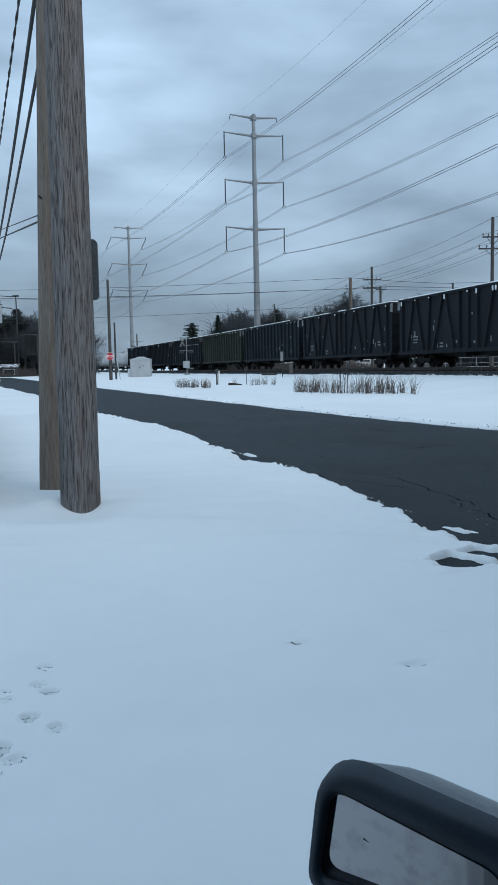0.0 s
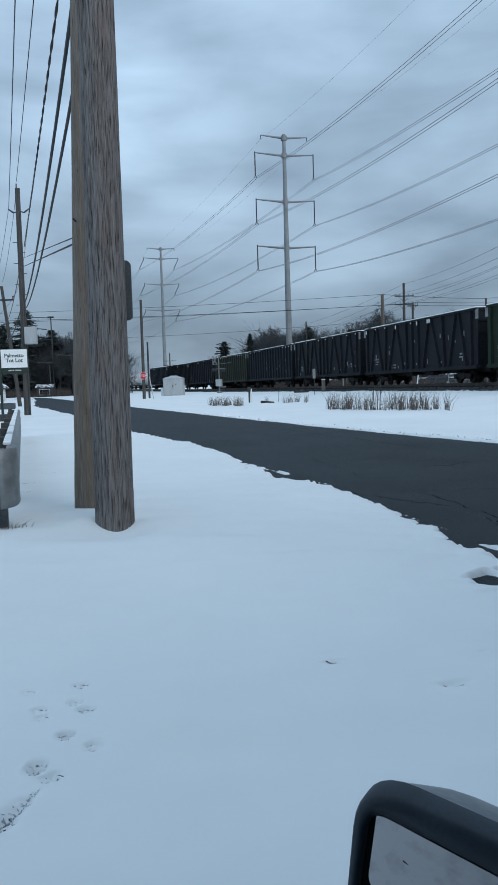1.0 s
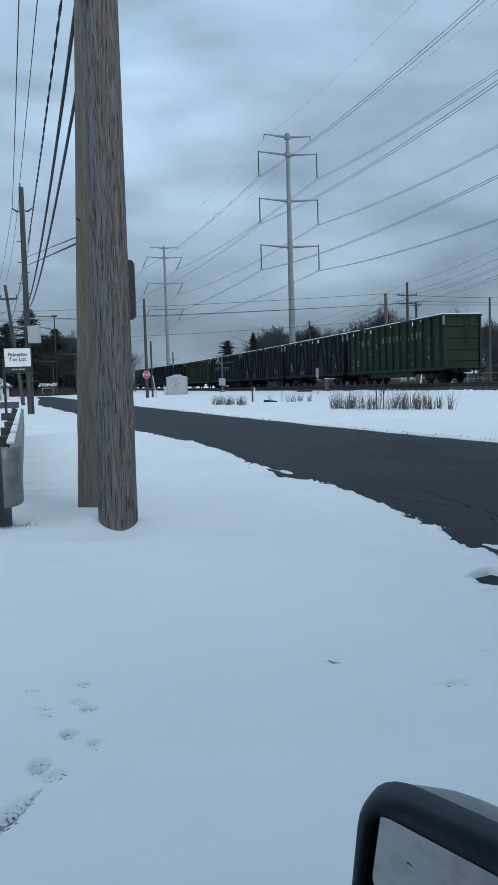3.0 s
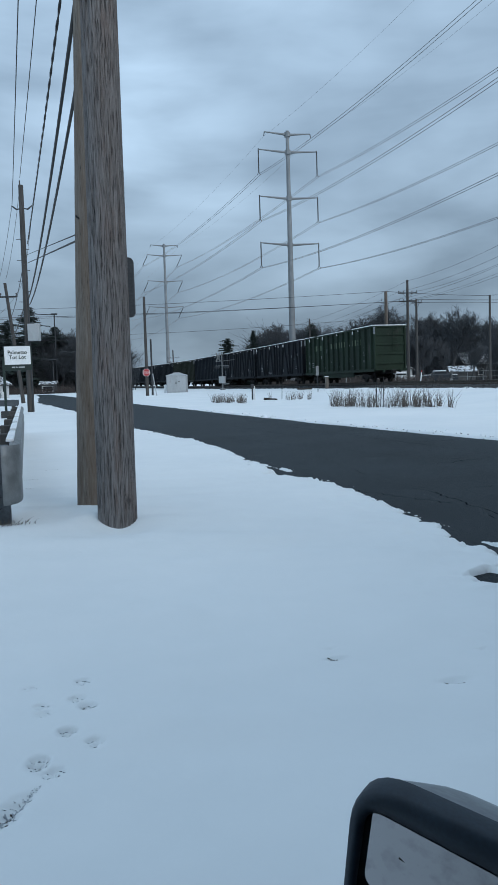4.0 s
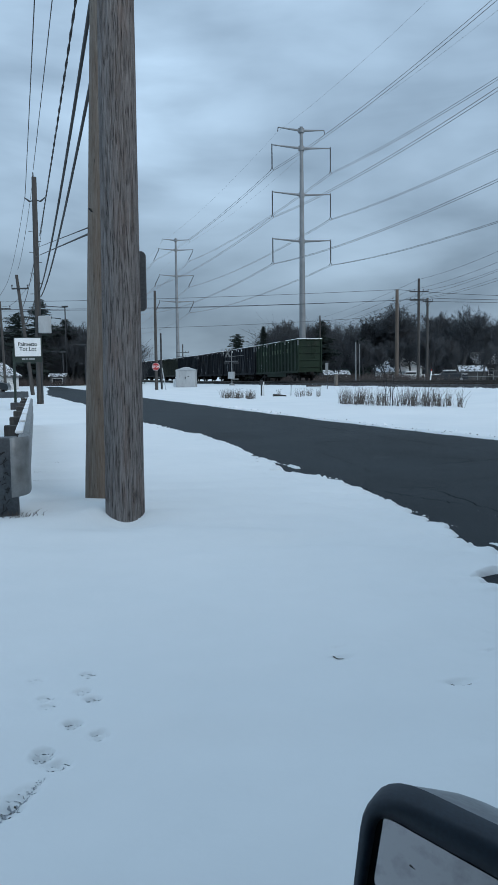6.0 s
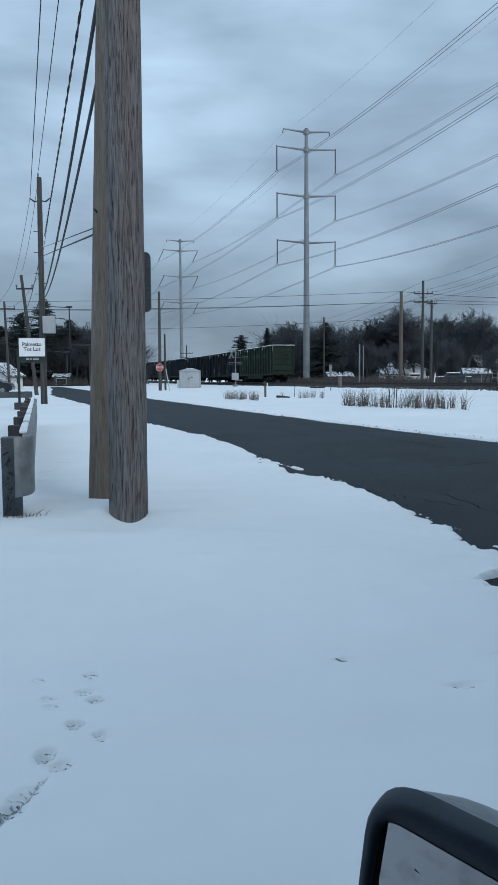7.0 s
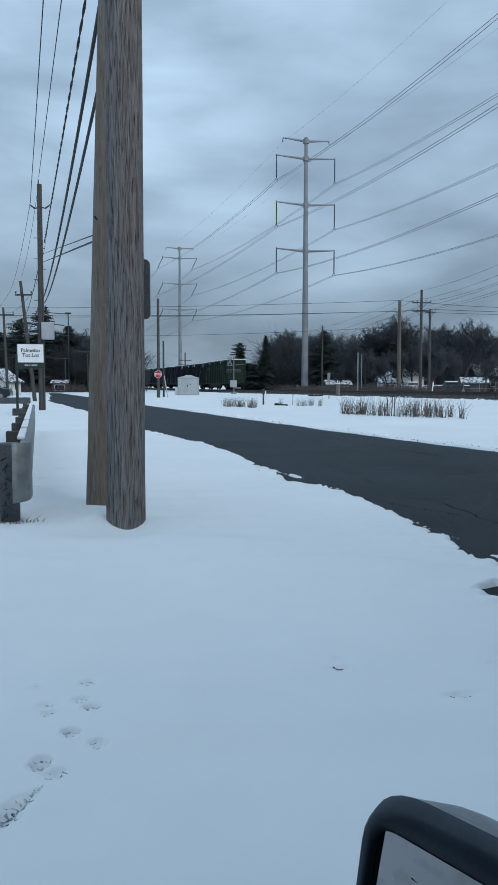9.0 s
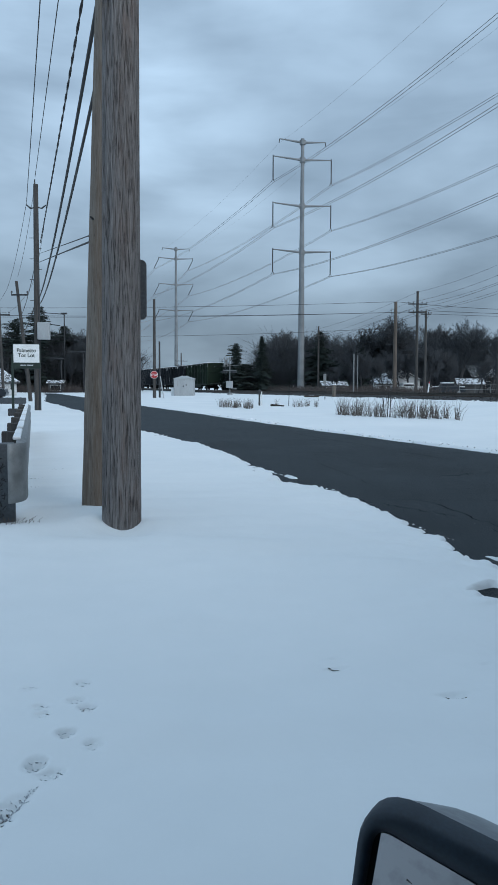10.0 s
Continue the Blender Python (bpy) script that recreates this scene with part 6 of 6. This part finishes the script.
def dead_grass():
    """Bent dry blades sticking out of the snow round the rail's end post."""
    g = random.Random(12)
    vs, fs = [], []
    for _ in range(45):
        x, y = -2.45 + g.gauss(0.08, 0.11), 8.02 + g.gauss(0, 0.05)
        h, a = g.uniform(0.02, 0.085), g.uniform(0, 6.28)
        tip = Vector((x + 0.9 * h * math.cos(a) + 0.03, y + 0.5 * h * math.sin(a), gz(x, y) + h))
        foot = Vector((x, y, gz(x, y) - 0.01))
        mid = foot.lerp(tip, 0.55) + Vector((0, 0, 0.18 * h))
        b0 = len(vs)
        for c, r in ((foot, 0.0028), (mid, 0.0022), (tip, 0.0008)):
            vs.extend((c + Vector((r, 0, 0)), c + Vector((-r, r, 0)), c + Vector((-r, -r, 0))))
        for q in (0, 3):
            for k in range(3):
                fs.append((b0 + q + k, b0 + q + (k + 1) % 3, b0 + q + 3 + (k + 1) % 3, b0 + q + 3 + k))
    tagged(obj_from("dead_grass", vs, fs, M_reed), "dry bent grass in snow at the rail post", "grass", kind="stuff")


dead_grass()


def far_verge_lumps():
    """Ploughed crumbs of snow and dark grit lying along the far side of the road."""
    g = random.Random(15)
    for name, label, category, mat, n, big in (("ploughed_crumbs", "ploughed crumbs of snow along the far verge", "snow", M_snowcap, 150, 0.09), ("verge_grit", "dark grit along the far verge", "grit", M_dirt_shade, 170, 0.035)):
        vs, fs = [], []
        for _ in range(n):
            a_ = g.uniform(12.5, 42.0)
            p_ = float(np.interp(a_, FAR_A, FAR_P)) + abs(g.gauss(0.12, 0.16))
            q = ALONG * a_ + ACROSS * p_
            r, z = big * g.uniform(0.3, 1.0), float(ground_z(np.array([q.x]), np.array([q.y]))[0])
            b0 = len(vs)
            for k in range(6):
                t = k * math.pi / 3
                rr = r * g.uniform(0.6, 1.2)
                vs.append((q.x + rr * math.cos(t), q.y + rr * math.sin(t), z - 0.01))
            vs.append((q.x, q.y, z + 0.6 * r))
            for k in range(6):
                fs.append((b0 + k, b0 + (k + 1) % 6, b0 + 6))
        tagged(obj_from(name, vs, fs, mat), label, category, kind="stuff")


far_verge_lumps()


def verge_bits(name, label, category, mat, n, seed, spread, rmin, rmax, flat, near=5.0, far=24.0, base=0.06):
    """Small irregular lumps lying on the asphalt along the snow's edge."""
    g = random.Random(seed)
    vs, fs = [], []
    for _ in range(n):
        a_ = near + (far - near) * g.random() ** 1.6
        p_ = float(np.interp(a_, EDGE_A, EDGE_P)) + base + abs(g.gauss(0, spread))
        q = ALONG * a_ + ACROSS * p_
        z = max(gz(q.x, q.y), ROAD_Z - 0.045 + 0.05 * (1 - ((p_ - 7.2) / 5.0) ** 2))
        r = g.uniform(rmin, rmax) * g.uniform(0.4, 1.0)
        b0, m_ = len(vs), 7
        for ring, k_ in ((0.0, 1.0), (0.6, 0.8)):
            for k in range(m_):
                t = 2 * math.pi * k / m_
                rr = r * k_ * g.uniform(0.6, 1.25)
                vs.append((q.x + rr * math.cos(t), q.y + rr * math.sin(t), z - 0.003 + r * flat * ring * g.uniform(0.7, 1.3)))
        vs.append((q.x, q.y, z + r * flat * g.uniform(0.7, 1.1)))
        for k in range(m_):
            k2 = (k + 1) % m_
            fs.append((b0 + k, b0 + k2, b0 + m_ + k2, b0 + m_ + k))
            fs.append((b0 + m_ + k, b0 + m_ + k2, b0 + 2 * m_))
    tagged(obj_from(name, vs, fs, mat), label, category, kind="stuff")


verge_bits("snow_crumbs", "small broken crumbs of snow on the asphalt", "snow", M_snow, 60, 41, 0.025, 0.010, 0.035, 0.5, 6.5, base=-0.05)
verge_bits("road_grit", "pale grit and tiny stones on wet asphalt", "grit", M_print_shade_grit, 130, 42, 0.55, 0.003, 0.010, 0.7, 4.5, 13.0)


# ---- the car whose window the view looks out of ----
def wing_mirror_car():
    """Door skin under the window line, with the wing mirror on its arm."""
    car = thing("car", "dark car door with a large black wing mirror", "car")
    f, nl = Vector((0.75, 0.66, 0)).normalized(), Vector((-0.66, 0.75, 0)).normalized()
    m = Matrix.Identity(4)
    for i in range(3):
        m[i][0], m[i][1], m[i][3] = f[i], nl[i], 0.0
    # local: x forward, y outwards; lower body, bonnet, roof and pillars close the cabin round the eye, unseen, and
    # shade the near snow
    b = bmesh.new()
    box(b, (-0.4, 0.29, 0.60), (4.4, 0.12, 0.66), 0.05, m)
    box(b, (-0.4, -1.50, 0.60), (4.4, 0.12, 0.66), 0.05, m)
    box(b, (1.55, -0.6, 0.62), (0.9, 1.66, 0.56), 0.06, m)
    box(b, (-2.35, -0.6, 0.62), (0.7, 1.66, 0.60), 0.06, m)
    box(b, (-0.4, -0.6, 0.30), (3.4, 1.66, 0.08), 0.02, m)
    part("body", b, M_carpaint, car)
    r = bmesh.new()
    box(r, (-0.75, -0.58, 1.78), (2.0, 1.44, 0.09), 0.03, m)
    part("roof", r, M_carpaint, car)
    # unseen solid blocks, added to stop light passing through the cabin
    cb = bmesh.new()
    box(cb, (-0.75, -0.95, 1.02), (2.6, 0.9, 1.36), 0.05, m)
    box(cb, (-1.75, -0.4, 1.02), (1.1, 1.2, 1.36), 0.05, m)
    part("cabin_light_block", cb, M_cable, car)
    for sy in (0.16, -1.36):
        for xb, xt in ((1.0, 0.24), (-0.75, -0.75), (-2.2, -1.7)):
            p = bmesh.new()
            tube(p, m @ Vector((xb, sy + 0.06, 0.9)), m @ Vector((xt, sy - 0.12, 1.76)), 0.05, 0.045, 8)
            part("pillar", p, M_carpaint, car)
    for sx in (1.35, -2.0):
        for sy in (0.22, -1.42):
            w = part("wheel", tubes((m @ Vector((sx, sy - 0.1, 0.31)), m @ Vector((sx, sy + 0.1, 0.31)), 0.33, 0.33), seg=24), M_cable, car)
            part("rim", tubes((m @ Vector((sx, sy - 0.105, 0.31)), m @ Vector((sx, sy + 0.105, 0.31)), 0.21, 0.21), seg=16), M_galv, w)
    # mirror frame: origin at its upper outer corner, u along the glass, v up, w towards the eye
    u, w = Vector((0.8718, -0.4898, 0)), Vector((-0.4898, -0.8718, 0))
    o = Vector((0.1400, 0.7800, 1.0200))

    def P(a, h, d=0.0):
        return o + u * a + Vector((0, 0, h)) + w * d

    def rounded(x0, x1, y0, y1, lean, drop, radii, n=7):
        """Rounded four-sided outline; lean slants the outer side, drop lowers the inner end of the top."""
        cs = [(x0 - lean, y0), (x1, y0), (x1, y1 - drop), (x0, y1)]
        out = []
        for i in range(4):
            c, pv, nx = Vector(cs[i]), Vector(cs[i - 1]), Vector(cs[(i + 1) % 4])
            a, b = c + (pv - c).normalized() * radii[i], c + (nx - c).normalized() * radii[i]
            for k in range(n + 1):
                t = k / n
                out.append(a * (1 - t) ** 2 + c * 2 * t * (1 - t) + b * t * t)
        return out

    outer = rounded(-0.0215, 0.185, -0.150, 0.0085, 0.018, 0.0470, (0.03, 0.03, 0.03, 0.060))
    glass = rounded(-0.0070, 0.168, -0.132, -0.0255, 0.0168, 0.0513, (0.02, 0.02, 0.02, 0.023))
    n = len(outer)
    # the surround rounds over from the shell's rim to the recessed glass, which is turned a little away from the car
    tilt = lambda q: P(q.x - 0.45 * (0.013 - 0.07 * q.x), q.y - 0.6 * (0.013 - 0.07 * q.x), -0.018 + 0.07 * q.x)
    rim = [o_.lerp(g_, 0.16) for o_, g_ in zip(outer, glass)]
    brow = [o_.lerp(g_, 0.62) for o_, g_ in zip(outer, glass)]
    vs = [P(q.x * 0.995, q.y, -0.03) for q in outer] + [P(q.x, q.y, -0.008) for q in outer] + [P(q.x, q.y, -0.001) for q in rim] + [P(q.x, q.y, 0.0) for q in brow] + [P(q.x, q.y, -0.006) for q in glass] + [tilt(q) for q in glass]
    fs = [(k * n + i, k * n + (i + 1) % n, (k + 1) * n + (i + 1) % n, (k + 1) * n + i) for k in range(5) for i in range(n)]
    wm = obj_from("mirror_bezel", vs, fs, M_blueblack, car, "black plastic mirror surround", smooth=True)
    obj_from("mirror_glass", [tilt(q) + w * 0.002 for q in glass], [tuple(range(n))], M_mirror, wm, "dull speckled mirror glass")
    # shell bulging up and away behind the surround
    rings = []
    cx, cy = 0.085, -0.065
    for d, k, lift, sh in ((-0.026, 0.985, 0.0, 0.0), (-0.045, 0.985, -0.007, 0.008), (-0.07, 0.94, -0.016, 0.016), (-0.095, 0.84, -0.022, 0.022), (-0.115, 0.6, -0.02, 0.022), (-0.122, 0.2, -0.02, 0.022)):
        rings.append([P(cx + sh + (q.x - cx) * k, cy + (q.y - cy) * k + lift, d) for q in outer])
    vs = [v for r_ in rings for v in r_]
    fs = []
    for i in range(len(rings) - 1):
        for k in range(n):
            k2 = (k + 1) % n
            fs.append((i * n + k, i * n + k2, (i + 1) * n + k2, (i + 1) * n + k))
    fs.append(tuple((len(rings) - 1) * n + k for k in range(n)))
    obj_from("mirror_shell", vs, fs, M_shell, wm, "glossy grey mirror shell", smooth=True)
    arm = bmesh.new()
    tube(arm, P(0.15, -0.12, -0.06), m @ Vector((0.86, 0.30, 0.86)), 0.035, 0.045, 10)
    part("mirror_arm", arm, M_blueblack, car)
    # one dark speck on the glass, modelled in place of a leaf's reflection
    g = random.Random(6)
    sp = bmesh.new()
    for a, h, ln in ((0.024, -0.080, 0.006),):
        tube(sp, P(a, h, -0.0155 + 0.07 * a), P(a + ln, h - 0.5 * ln, -0.0155 + 0.07 * a), 0.0009, 0.0005, 5)
    part("grit", sp, M_dirt_shade, wm)


wing_mirror_car()

motions()
